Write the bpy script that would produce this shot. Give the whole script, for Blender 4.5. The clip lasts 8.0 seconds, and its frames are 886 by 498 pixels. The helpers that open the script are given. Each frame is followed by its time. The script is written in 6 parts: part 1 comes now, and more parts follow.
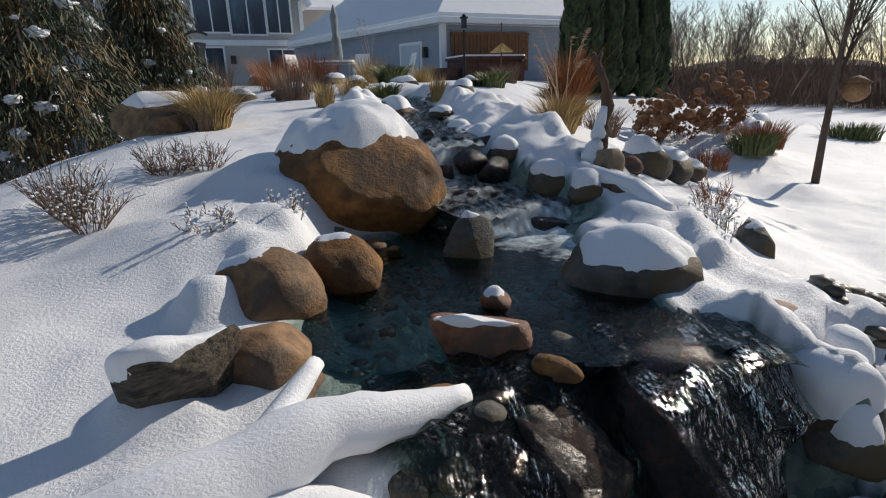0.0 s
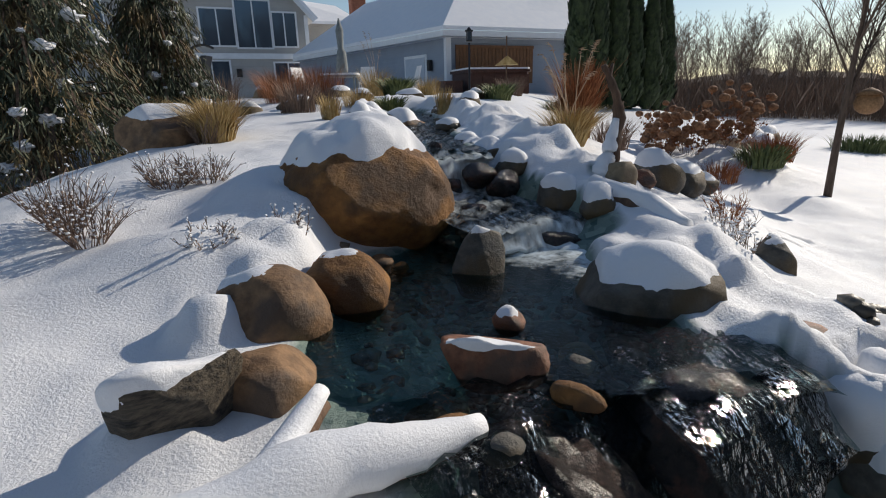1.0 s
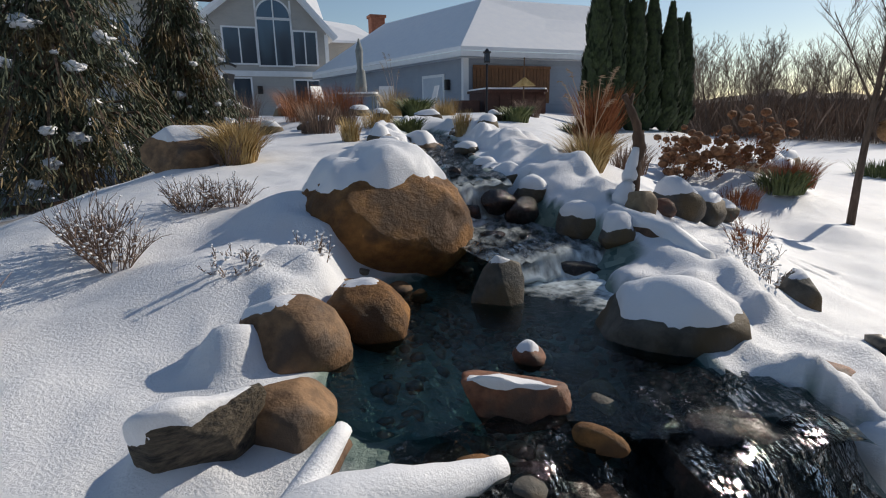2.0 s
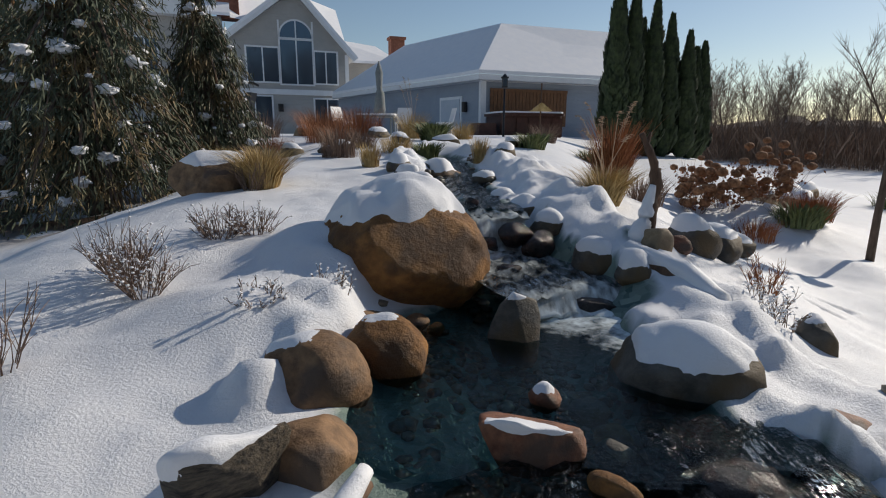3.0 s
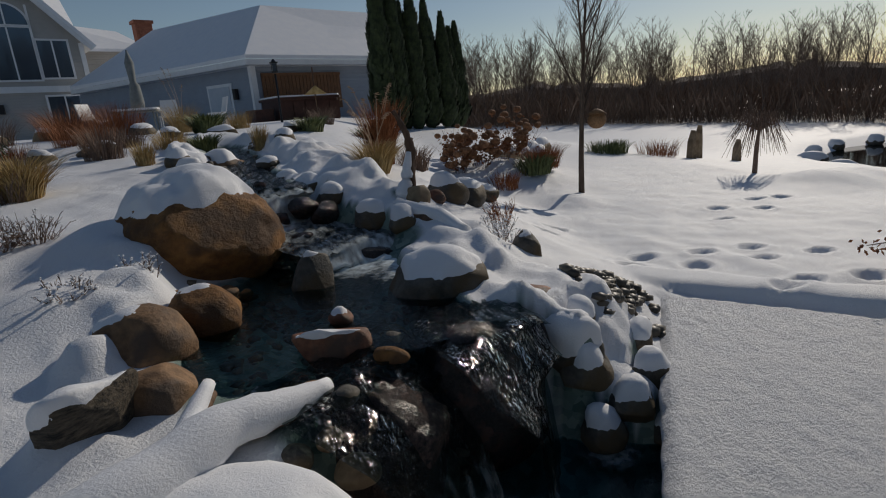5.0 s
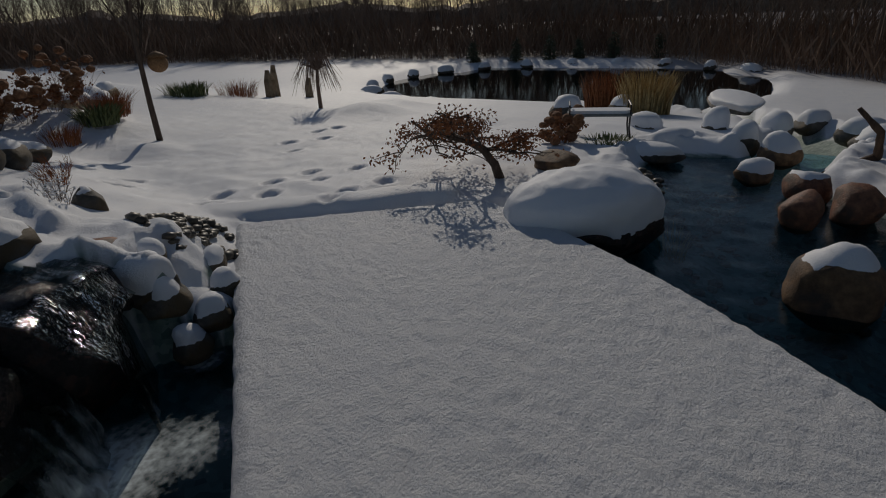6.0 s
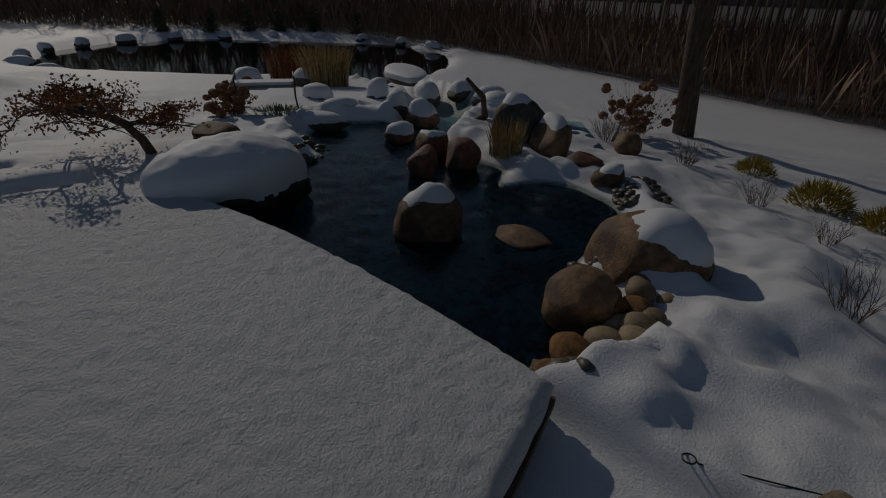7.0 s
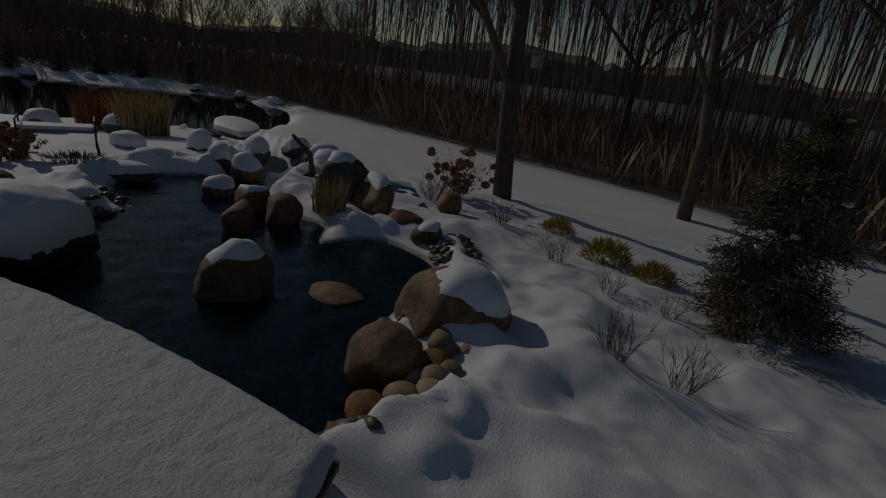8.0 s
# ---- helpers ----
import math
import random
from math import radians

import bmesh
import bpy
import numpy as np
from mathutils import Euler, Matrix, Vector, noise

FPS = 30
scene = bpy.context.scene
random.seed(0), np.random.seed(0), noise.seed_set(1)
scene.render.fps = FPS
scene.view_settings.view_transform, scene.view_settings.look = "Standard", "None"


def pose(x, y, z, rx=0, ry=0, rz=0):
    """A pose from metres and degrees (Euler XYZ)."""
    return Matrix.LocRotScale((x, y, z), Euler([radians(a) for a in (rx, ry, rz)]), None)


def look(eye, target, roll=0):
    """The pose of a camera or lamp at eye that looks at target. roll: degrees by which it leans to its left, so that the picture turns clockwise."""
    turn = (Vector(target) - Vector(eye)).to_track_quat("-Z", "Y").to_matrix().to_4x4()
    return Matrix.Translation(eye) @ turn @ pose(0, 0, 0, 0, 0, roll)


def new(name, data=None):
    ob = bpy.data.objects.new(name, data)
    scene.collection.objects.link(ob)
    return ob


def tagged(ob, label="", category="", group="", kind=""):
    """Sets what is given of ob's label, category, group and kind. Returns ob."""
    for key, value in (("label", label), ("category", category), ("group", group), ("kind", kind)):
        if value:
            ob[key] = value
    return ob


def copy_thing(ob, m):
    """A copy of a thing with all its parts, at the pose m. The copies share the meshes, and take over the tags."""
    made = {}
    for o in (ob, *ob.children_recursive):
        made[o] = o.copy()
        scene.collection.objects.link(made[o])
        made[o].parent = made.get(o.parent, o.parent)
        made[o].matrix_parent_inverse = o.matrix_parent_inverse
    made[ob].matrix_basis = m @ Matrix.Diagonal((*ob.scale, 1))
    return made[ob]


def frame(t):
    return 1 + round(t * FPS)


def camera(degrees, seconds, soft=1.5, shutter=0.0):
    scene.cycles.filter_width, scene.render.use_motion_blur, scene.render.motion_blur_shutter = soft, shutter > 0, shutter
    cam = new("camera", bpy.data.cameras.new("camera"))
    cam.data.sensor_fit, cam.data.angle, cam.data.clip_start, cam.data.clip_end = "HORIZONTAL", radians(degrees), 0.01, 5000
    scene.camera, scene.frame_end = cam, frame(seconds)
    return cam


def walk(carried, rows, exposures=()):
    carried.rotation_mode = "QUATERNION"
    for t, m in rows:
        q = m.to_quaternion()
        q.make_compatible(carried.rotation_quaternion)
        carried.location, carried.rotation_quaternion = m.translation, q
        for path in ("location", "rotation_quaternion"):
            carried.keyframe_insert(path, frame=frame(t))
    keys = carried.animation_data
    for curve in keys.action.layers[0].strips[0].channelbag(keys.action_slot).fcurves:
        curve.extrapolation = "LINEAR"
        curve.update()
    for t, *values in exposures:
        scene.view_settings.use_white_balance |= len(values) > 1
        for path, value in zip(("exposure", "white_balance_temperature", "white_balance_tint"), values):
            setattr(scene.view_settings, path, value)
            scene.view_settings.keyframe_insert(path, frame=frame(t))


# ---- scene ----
cam = camera(80.0, 8.0, soft=1.1)
PATH = [
    (0, (-0.000, 0.000, 1.345), (0.000, 1.910, 0.752), -1.5),
    (0.5, (-0.015, 0.078, 1.314), (-0.010, 1.993, 0.738), -1.4),
    (1, (-0.029, 0.101, 1.340), (-0.042, 2.024, 0.790), -1.5),
    (1.5, (-0.048, 0.115, 1.369), (-0.087, 2.046, 0.850), -1.4),
    (3, (-0.091, 0.066, 1.520), (-0.203, 2.017, 1.096), 0.3),
    (3.5, (-0.125, 0.037, 1.577), (-0.260, 1.993, 1.183), 0.2),
    (4, (-0.146, 0.019, 1.631), (-0.217, 1.976, 1.223), -0.6),
    (4.2, (-0.144, -0.009, 1.632), (-0.171, 1.946, 1.208), -1.5),
    (5.3, (-0.061, -1.025, 1.510), (0.873, 0.630, 0.888), -4.3),
    (5.5, (-0.109, -1.219, 1.648), (1.035, 0.259, 0.937), -3.6),
    (6, (-0.163, -1.434, 1.633), (1.406, -0.492, 0.825), -2.8),
    (6.5, (-0.412, -2.064, 1.612), (1.326, -1.524, 0.785), -1.4),
    (7, (-0.314, -2.338, 1.636), (1.474, -2.303, 0.741), 1.7),
    (7.5, (-0.476, -2.426, 1.732), (1.316, -2.722, 0.893), 6.3),
    (8, (-0.332, -2.673, 1.654), (1.487, -3.180, 0.996), 7.3),
]
EXPO = [(0.0, 0.05), (1.7, 0.05), (3.0, -0.1), (4.2, -0.3), (5.3, -1.12), (5.5, -1.25), (6.0, -1.6), (6.5, -2.0), (7.0, -2.4), (7.5, -2.58), (8.0, -2.62)]
walk(cam, [(t, look(eye, target, roll)) for t, eye, target, roll in PATH], EXPO)

# ---- world and sun ----
SUN_AZ, SUN_EL = radians(54), radians(28)          # azimuth from +y towards +x
world = bpy.data.worlds.new("world")
scene.world = world
world.use_nodes = True
wt = world.node_tree
sky = wt.nodes.new("ShaderNodeTexSky")
sky.sky_type, sky.sun_disc = "NISHITA", False
sky.sun_elevation, sky.sun_rotation = SUN_EL, SUN_AZ
sky.air_density, sky.dust_density, sky.ozone_density = 1.0, 0.3, 1.3
wt.links.new(sky.outputs[0], wt.nodes["Background"].inputs[0])
wt.nodes["Background"].inputs[1].default_value = 0.088
sun = new("sun", bpy.data.lights.new("sun", "SUN"))
sun.data.energy, sun.data.angle, sun.data.color = 3.75, radians(0.6), (1.0, 0.90, 0.77)
sun_dir = Vector((math.sin(SUN_AZ) * math.cos(SUN_EL), math.cos(SUN_AZ) * math.cos(SUN_EL), math.sin(SUN_EL)))
sun.matrix_world = look(sun_dir * 50, (0, 0, 0))


# ---- materials ----
def mat(name, c1, c2=None, scale=6.0, rough=0.8, bump=0.3, bscale=40.0, c3=None, scale3=1.5, dist=0.01, spec=0.5, metal=0.0, stretch=(1, 1, 1), vary=0.0, sss=0.0):
    m = bpy.data.materials.new(name)
    m.use_nodes = True
    n, l = m.node_tree.nodes, m.node_tree.links
    b = n["Principled BSDF"]
    b.inputs["Roughness"].default_value, b.inputs["Metallic"].default_value = rough, metal
    b.inputs["Specular IOR Level"].default_value = spec
    tc, mp = n.new("ShaderNodeTexCoord"), n.new("ShaderNodeMapping")
    mp.inputs["Scale"].default_value = stretch
    l.new(tc.outputs["Object"], mp.inputs[0])
    last = None
    if c2:
        t, r = n.new("ShaderNodeTexNoise"), n.new("ShaderNodeValToRGB")
        t.inputs["Scale"].default_value, t.inputs["Detail"].default_value = scale, 8
        t.inputs["Roughness"].default_value = 0.65
        r.color_ramp.elements[0].position, r.color_ramp.elements[1].position = 0.36, 0.66
        r.color_ramp.elements[0].color, r.color_ramp.elements[1].color = (*c1, 1), (*c2, 1)
        l.new(mp.outputs[0], t.inputs["Vector"])
        l.new(t.outputs["Fac"], r.inputs[0])
        last = r.outputs[0]
        if c3:
            t3, r3, mx = n.new("ShaderNodeTexNoise"), n.new("ShaderNodeValToRGB"), n.new("ShaderNodeMixRGB")
            t3.inputs["Scale"].default_value, t3.inputs["Detail"].default_value = scale3, 4
            r3.color_ramp.elements[0].position, r3.color_ramp.elements[1].position = 0.5, 0.62
            l.new(mp.outputs[0], t3.inputs["Vector"])
            l.new(t3.outputs["Fac"], r3.inputs[0])
            l.new(r3.outputs[0], mx.inputs[0])
            l.new(last, mx.inputs[1])
            mx.inputs[2].default_value = (*c3, 1)
            last = mx.outputs[0]
        if vary:
            oi, hs, ma = n.new("ShaderNodeObjectInfo"), n.new("ShaderNodeHueSaturation"), n.new("ShaderNodeMapRange")
            ma.inputs["To Min"].default_value, ma.inputs["To Max"].default_value = 1 - vary, 1 + vary
            l.new(oi.outputs["Random"], ma.inputs["Value"])
            l.new(ma.outputs[0], hs.inputs["Value"])
            l.new(last, hs.inputs["Color"])
            last = hs.outputs[0]
        l.new(last, b.inputs["Base Color"])
    else:
        b.inputs["Base Color"].default_value = (*c1, 1)
    if bump:
        t2, bp = n.new("ShaderNodeTexNoise"), n.new("ShaderNodeBump")
        t2.inputs["Scale"].default_value, t2.inputs["Detail"].default_value = bscale, 8
        t2.inputs["Roughness"].default_value = 0.68
        bp.inputs["Strength"].default_value, bp.inputs["Distance"].default_value = bump, dist
        l.new(mp.outputs[0], t2.inputs["Vector"])
        l.new(t2.outputs["Fac"], bp.inputs["Height"])
        l.new(bp.outputs[0], b.inputs["Normal"])
    if sss:
        b.inputs["Subsurface Weight"].default_value = sss
        b.inputs["Subsurface Radius"].default_value = (0.02, 0.03, 0.04)
        b.inputs["Subsurface Scale"].default_value = 0.5
    return m


M_SNOW = mat("snow", (0.80, 0.82, 0.86), (0.86, 0.87, 0.89), 3.0, 0.62, 0.5, 85.0, dist=0.011)
M_CRUST = mat("granular_snow", (0.79, 0.81, 0.85), (0.86, 0.87, 0.89), 3.0, 0.62, 1.0, 42.0, dist=0.034)
M_OCHRE = mat("ochre_stone", (0.13, 0.055, 0.014), (0.36, 0.17, 0.045), 7.0, 0.75, 0.8, 22.0, (0.10, 0.05, 0.02), 3.0, 0.03)
M_BROWN = mat("brown_stone", (0.10, 0.055, 0.026), (0.32, 0.185, 0.09), 9.0, 0.7, 0.6, 30.0, (0.09, 0.06, 0.04), 4.0, 0.02, vary=0.25)
M_TAN = mat("tan_stone", (0.22, 0.16, 0.09), (0.40, 0.30, 0.19), 10.0, 0.7, 0.4, 40.0, (0.16, 0.11, 0.06), 5.0, 0.01, vary=0.3)
M_GREY = mat("grey_stone", (0.055, 0.052, 0.045), (0.15, 0.135, 0.11), 8.0, 0.7, 0.7, 26.0, (0.10, 0.07, 0.035), 3.0, 0.02, vary=0.25)
M_RED = mat("red_stone", (0.12, 0.045, 0.025), (0.32, 0.14, 0.07), 14.0, 0.6, 0.7, 45.0, (0.10, 0.06, 0.04), 5.0, 0.015)
M_STRIPE = mat("banded_stone", (0.02, 0.017, 0.013), (0.24, 0.19, 0.13), 5.0, 0.7, 1.0, 8.0, stretch=(0.5, 9, 9), dist=0.05)
M_WET = mat("wet_dark_stone", (0.006, 0.006, 0.007), (0.030, 0.022, 0.021), 9.0, 0.16, 0.9, 38.0, (0.05, 0.025, 0.02), 12.0, 0.02)
M_PURPLE = mat("wet_gravel", (0.018, 0.014, 0.012), (0.11, 0.07, 0.055), 45.0, 0.25, 1.0, 70.0, (0.04, 0.025, 0.02), 12.0, 0.03)
M_BED = mat("submerged_stone", (0.03, 0.035, 0.03), (0.12, 0.11, 0.08), 14.0, 0.6, 0.5, 40.0, vary=0.5)
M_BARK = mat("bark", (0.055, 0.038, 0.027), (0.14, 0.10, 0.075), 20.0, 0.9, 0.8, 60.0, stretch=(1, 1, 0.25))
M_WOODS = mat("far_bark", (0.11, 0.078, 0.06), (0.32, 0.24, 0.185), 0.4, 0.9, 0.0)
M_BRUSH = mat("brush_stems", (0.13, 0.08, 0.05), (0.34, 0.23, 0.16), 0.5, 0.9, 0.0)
M_DEAD = mat("weathered_wood", (0.05, 0.028, 0.018), (0.17, 0.10, 0.06), 14.0, 0.8, 0.8, 40.0, stretch=(1, 1, 0.3))
M_TWIG = mat("twig", (0.12, 0.075, 0.055), (0.28, 0.20, 0.15), 30.0, 0.9, 0.0)
M_STRAW = mat("dry_grass", (0.28, 0.18, 0.055), (0.58, 0.43, 0.20), 9.0, 0.8, 0.0)
M_PLUME = mat("plume", (0.40, 0.27, 0.17), (0.55, 0.42, 0.30), 9.0, 0.9, 0.0)
M_RUST = mat("rust_leaf", (0.17, 0.055, 0.018), (0.38, 0.155, 0.06), 14.0, 0.85, 0.0)
M_HEAD = mat("dry_flower", (0.14, 0.06, 0.025), (0.33, 0.17, 0.085), 25.0, 0.9, 0.6, 60.0)
M_NEEDLE = mat("spruce_needle", (0.040, 0.058, 0.032), (0.12, 0.135, 0.08), 5.0, 0.7, 0.0, c3=(0.17, 0.12, 0.05), scale3=1.8)
M_CYPRESS = mat("cypress", (0.010, 0.022, 0.008), (0.045, 0.07, 0.022), 6.0, 0.8, 0.0)
M_GREEN = mat("leaf_green", (0.06, 0.09, 0.03), (0.20, 0.22, 0.08), 12.0, 0.7, 0.0)
M_GOLD = mat("gold_conifer", (0.24, 0.18, 0.02), (0.50, 0.38, 0.06), 12.0, 0.8, 0.0)
M_CONE = mat("cone", (0.17, 0.09, 0.04), (0.33, 0.19, 0.09), 40.0, 0.8, 0.4, 80.0)
M_WHITE = mat("white_trim", (0.72, 0.73, 0.74), (0.80, 0.81, 0.82), 2.0, 0.5, 0.0)
M_BRICK = mat("chimney_brick", (0.17, 0.06, 0.035), (0.30, 0.12, 0.075), 5.0, 0.85, 0.3, 20.0)
M_CEDAR = mat("cedar", (0.10, 0.045, 0.018), (0.26, 0.12, 0.05), 8.0, 0.7, 0.2, 30.0, stretch=(6, 6, 0.6))
M_TUB = mat("tub_panel", (0.045, 0.018, 0.013), (0.085, 0.034, 0.024), 6.0, 0.5, 0.1, 30.0)
M_BLACK = mat("black_iron", (0.012, 0.012, 0.013), None, rough=0.45, bump=0.0)
M_CLOTH = mat("grey_cloth", (0.16, 0.18, 0.18), (0.24, 0.26, 0.26), 6.0, 0.9, 0.2, 50.0)
M_DOOR = mat("pale_door", (0.45, 0.50, 0.56), (0.52, 0.56, 0.62), 3.0, 0.5, 0.0)
M_PLANK = mat("bridge_timber", (0.05, 0.035, 0.025), (0.14, 0.10, 0.07), 8.0, 0.8, 0.4, 40.0)
M_STRAP = mat("rope", (0.14, 0.11, 0.07), (0.26, 0.21, 0.14), 30.0, 0.9, 0.5, 90.0)


def siding(name, base):
    """Grey lap siding: courses 0.12 m high with a shadow line in relief."""
    m = mat(name, tuple(c * 0.88 for c in base), base, 1.2, 0.7, 0.0)
    n, l = m.node_tree.nodes, m.node_tree.links
    tc, sp, mt, fr, bp = (n.new("ShaderNode" + k) for k in ("TexCoord", "SeparateXYZ", "Math", "Math", "Bump"))
    mt.operation, mt.inputs[1].default_value = "MULTIPLY", 1 / 0.16
    fr.operation = "FRACT"
    l.new(tc.outputs["Object"], sp.inputs[0])
    l.new(sp.outputs[2], mt.inputs[0])
    l.new(mt.outputs[0], fr.inputs[0])
    l.new(fr.outputs[0], bp.inputs["Height"])
    bp.invert, bp.inputs["Strength"].default_value, bp.inputs["Distance"].default_value = True, 0.9, 0.03
    l.new(bp.outputs[0], n["Principled BSDF"].inputs["Normal"])
    return m


M_SIDING = siding("lap_siding", (0.46, 0.44, 0.41))
M_SIDING2 = siding("blue_grey_siding", (0.31, 0.35, 0.41))


def water(name, tint, wave=9.0, strength=0.25, foam=False, stretch=(1, 1, 1)):
    m = bpy.data.materials.new(name)
    m.use_nodes = True
    n, l = m.node_tree.nodes, m.node_tree.links
    n.remove(n["Principled BSDF"])
    tr, gl, fr, mx = (n.new("ShaderNode" + k) for k in ("BsdfTransparent", "BsdfGlossy", "Fresnel", "MixShader"))
    tc, mp, t1, t2, ad, bp = (n.new("ShaderNode" + k) for k in ("TexCoord", "Mapping", "TexNoise", "TexNoise", "Math", "Bump"))
    mp.inputs["Scale"].default_value = stretch
    l.new(tc.outputs["Object"], mp.inputs[0])
    t1.inputs["Scale"].default_value, t1.inputs["Detail"].default_value = wave, 3
    t2.inputs["Scale"].default_value, t2.inputs["Detail"].default_value = wave * 4, 3
    t1.inputs["Distortion"].default_value = 1.2
    ad.operation = "ADD"
    for t in (t1, t2):
        l.new(mp.outputs[0], t.inputs["Vector"])
    l.new(t1.outputs["Fac"], ad.inputs[0])
    l.new(t2.outputs["Fac"], ad.inputs[1])
    l.new(ad.outputs[0], bp.inputs["Height"])
    bp.inputs["Strength"].default_value, bp.inputs["Distance"].default_value = strength, 0.03
    tr.inputs[0].default_value = (*tint, 1)
    gl.inputs["Roughness"].default_value = 0.04
    fr.inputs["IOR"].default_value = 1.33
    l.new(bp.outputs[0], gl.inputs["Normal"])
    l.new(bp.outputs[0], fr.inputs["Normal"])
    l.new(fr.outputs[0], mx.inputs[0])
    l.new(tr.outputs[0], mx.inputs[1])
    l.new(gl.outputs[0], mx.inputs[2])
    out = mx.outputs[0]
    if foam:
        at, tf, mu, rp, df, m2 = (n.new("ShaderNode" + k) for k in ("Attribute", "TexNoise", "Math", "ValToRGB", "BsdfDiffuse", "MixShader"))
        at.attribute_name = "foam"
        tf.inputs["Scale"].default_value, tf.inputs["Detail"].default_value = 20, 9
        l.new(mp.outputs[0], tf.inputs["Vector"])
        mu.operation = "MULTIPLY"
        l.new(at.outputs["Fac"], mu.inputs[0])
        l.new(tf.outputs["Fac"], mu.inputs[1])
        rp.color_ramp.elements[0].position, rp.color_ramp.elements[1].position = 0.21, 0.72
        l.new(mu.outputs[0], rp.inputs[0])
        df.inputs[0].default_value = (0.72, 0.80, 0.82, 1)
        l.new(rp.outputs[0], m2.inputs[0])
        l.new(out, m2.inputs[1])
        l.new(df.outputs[0], m2.inputs[2])
        out = m2.outputs[0]
    l.new(out, n["Material Output"].inputs[0])
    return m


M_WATER = water("clear_water", (0.66, 0.93, 0.94), 10.0, 0.35, True)
M_RUN = water("running_water", (0.30, 0.40, 0.40), 14.0, 0.9, True, (1.0, 0.6, 0.35))
M_POND = water("pond_water", (0.05, 0.08, 0.09), 1.2, 0.06)
M_DEEP = water("deep_pool", (0.52, 0.86, 0.92), 8.0, 0.10, True)


def glass_material():
    m = bpy.data.materials.new("window_glass")
    m.use_nodes = True
    b = m.node_tree.nodes["Principled BSDF"]
    b.inputs["Base Color"].default_value = (0.10, 0.14, 0.19, 1)
    b.inputs["Roughness"].default_value, b.inputs["Metallic"].default_value = 0.04, 0.6
    return m


M_GLASS = glass_material()


# ---- mesh helpers ----
class Shape:
    """Collects vertices and faces for one mesh."""

    def __init__(self):
        self.v, self.f = [], []

    def add(self, v, f):
        o = len(self.v)
        self.v.extend(map(tuple, v))
        self.f.extend(tuple(i + o for i in q) for q in f)
        return self

    def trimmed(self):
        used = sorted({i for q in self.f for i in q})
        at = {i: k for k, i in enumerate(used)}
        self.v, self.f = [self.v[i] for i in used], [tuple(at[i] for i in q) for q in self.f]
        return self

    def box(self, cx, cy, cz, sx, sy, sz, turn=0.0, bevel=0.0):
        c, s = math.cos(turn), math.sin(turn)
        ring = []
        b = min(bevel, sx / 3, sy / 3)
        for (dx, dy) in ((-1, -1), (1, -1), (1, 1), (-1, 1)):
            x, y = dx * sx / 2, dy * sy / 2
            if b:
                first, second = ((x, y - dy * b), (x - dx * b, y))
                ring += [first, second] if dx * dy > 0 else [second, first]
            else:
                ring.append((x, y))
        if b:
            ring.sort(key=lambda p: math.atan2(p[1] / sy, p[0] / sx))
        n = len(ring)
        v = [(cx + c * x - s * y, cy + s * x + c * y, cz + h) for h in (-sz / 2, sz / 2) for x, y in ring]
        f = [tuple(range(n - 1, -1, -1)), tuple(range(n, 2 * n))] + [(i, (i + 1) % n, n + (i + 1) % n, n + i) for i in range(n)]
        return self.add(v, f)

    def prism(self, outline, drop):
        """A closed outline of points, thickened by the vector drop."""
        n = len(outline)
        d = Vector(drop)
        v = [tuple(p) for p in outline] + [tuple(Vector(p) + d) for p in outline]
        f = [tuple(range(n)), tuple(range(2 * n - 1, n - 1, -1))] + [(i, n + i, n + (i + 1) % n, (i + 1) % n) for i in range(n)]
        return self.add(v, f)

    def tube(self, path, radii, sides=6):
        path = [Vector(p) for p in path]
        v, f = [], []
        for i, p in enumerate(path):
            d = (path[min(i + 1, len(path) - 1)] - path[max(i - 1, 0)]).normalized()
            a = d.cross(Vector((0.31, 0.2, 0.93)) if abs(d.z) < 0.9 else Vector((1, 0.1, 0))).normalized()
            b = d.cross(a)
            for k in range(sides):
                w = 2 * math.pi * k / sides
                v.append(p + radii[i] * (math.cos(w) * a + math.sin(w) * b))
        for i in range(len(path) - 1):
            for k in range(sides):
                k2 = (k + 1) % sides
                f.append((i * sides + k, i * sides + k2, (i + 1) * sides + k2, (i + 1) * sides + k))
        f.append(tuple(range(sides - 1, -1, -1)))
        f.append(tuple(range((len(path) - 1) * sides, len(path) * sides)))
        return self.add(v, f)

    def mesh(self, name, smooth=False):
        me = bpy.data.meshes.new(name)
        me.from_pydata([tuple(p) for p in self.v], [], self.f)
        if smooth:
            me.polygons.foreach_set("use_smooth", [True] * len(me.polygons))
        me.update()
        return me


def part(name, shape, material, parent=None, label="", smooth=False):
    me = shape.mesh(name, smooth) if isinstance(shape, Shape) else shape
    if not me.materials:
        me.materials.append(material)
    ob = new(name, me)
    if parent is not None:
        ob.parent = parent
    return tagged(ob, label)


def thing(name, x, y, z, label, category, group="", kind="", turn=0.0):
    ob = new(name)
    ob.empty_display_size = 0.1
    ob.matrix_basis = pose(x, y, z, 0, 0, turn)
    return tagged(ob, label, category, group, kind)


def sphere_data(sub):
    bm = bmesh.new()
    bmesh.ops.create_icosphere(bm, subdivisions=sub, radius=1.0)
    v = np.array([p.co[:] for p in bm.verts])
    f = [tuple(q.index for q in p.verts) for p in bm.faces]
    bm.free()
    return v, f


BALL = {s: sphere_data(s) for s in (1, 2, 3, 4, 5)}


def sstep(a, b, x):
    t = np.clip((np.asarray(x, float) - a) / (b - a), 0, 1)
    return t * t * (3 - 2 * t)


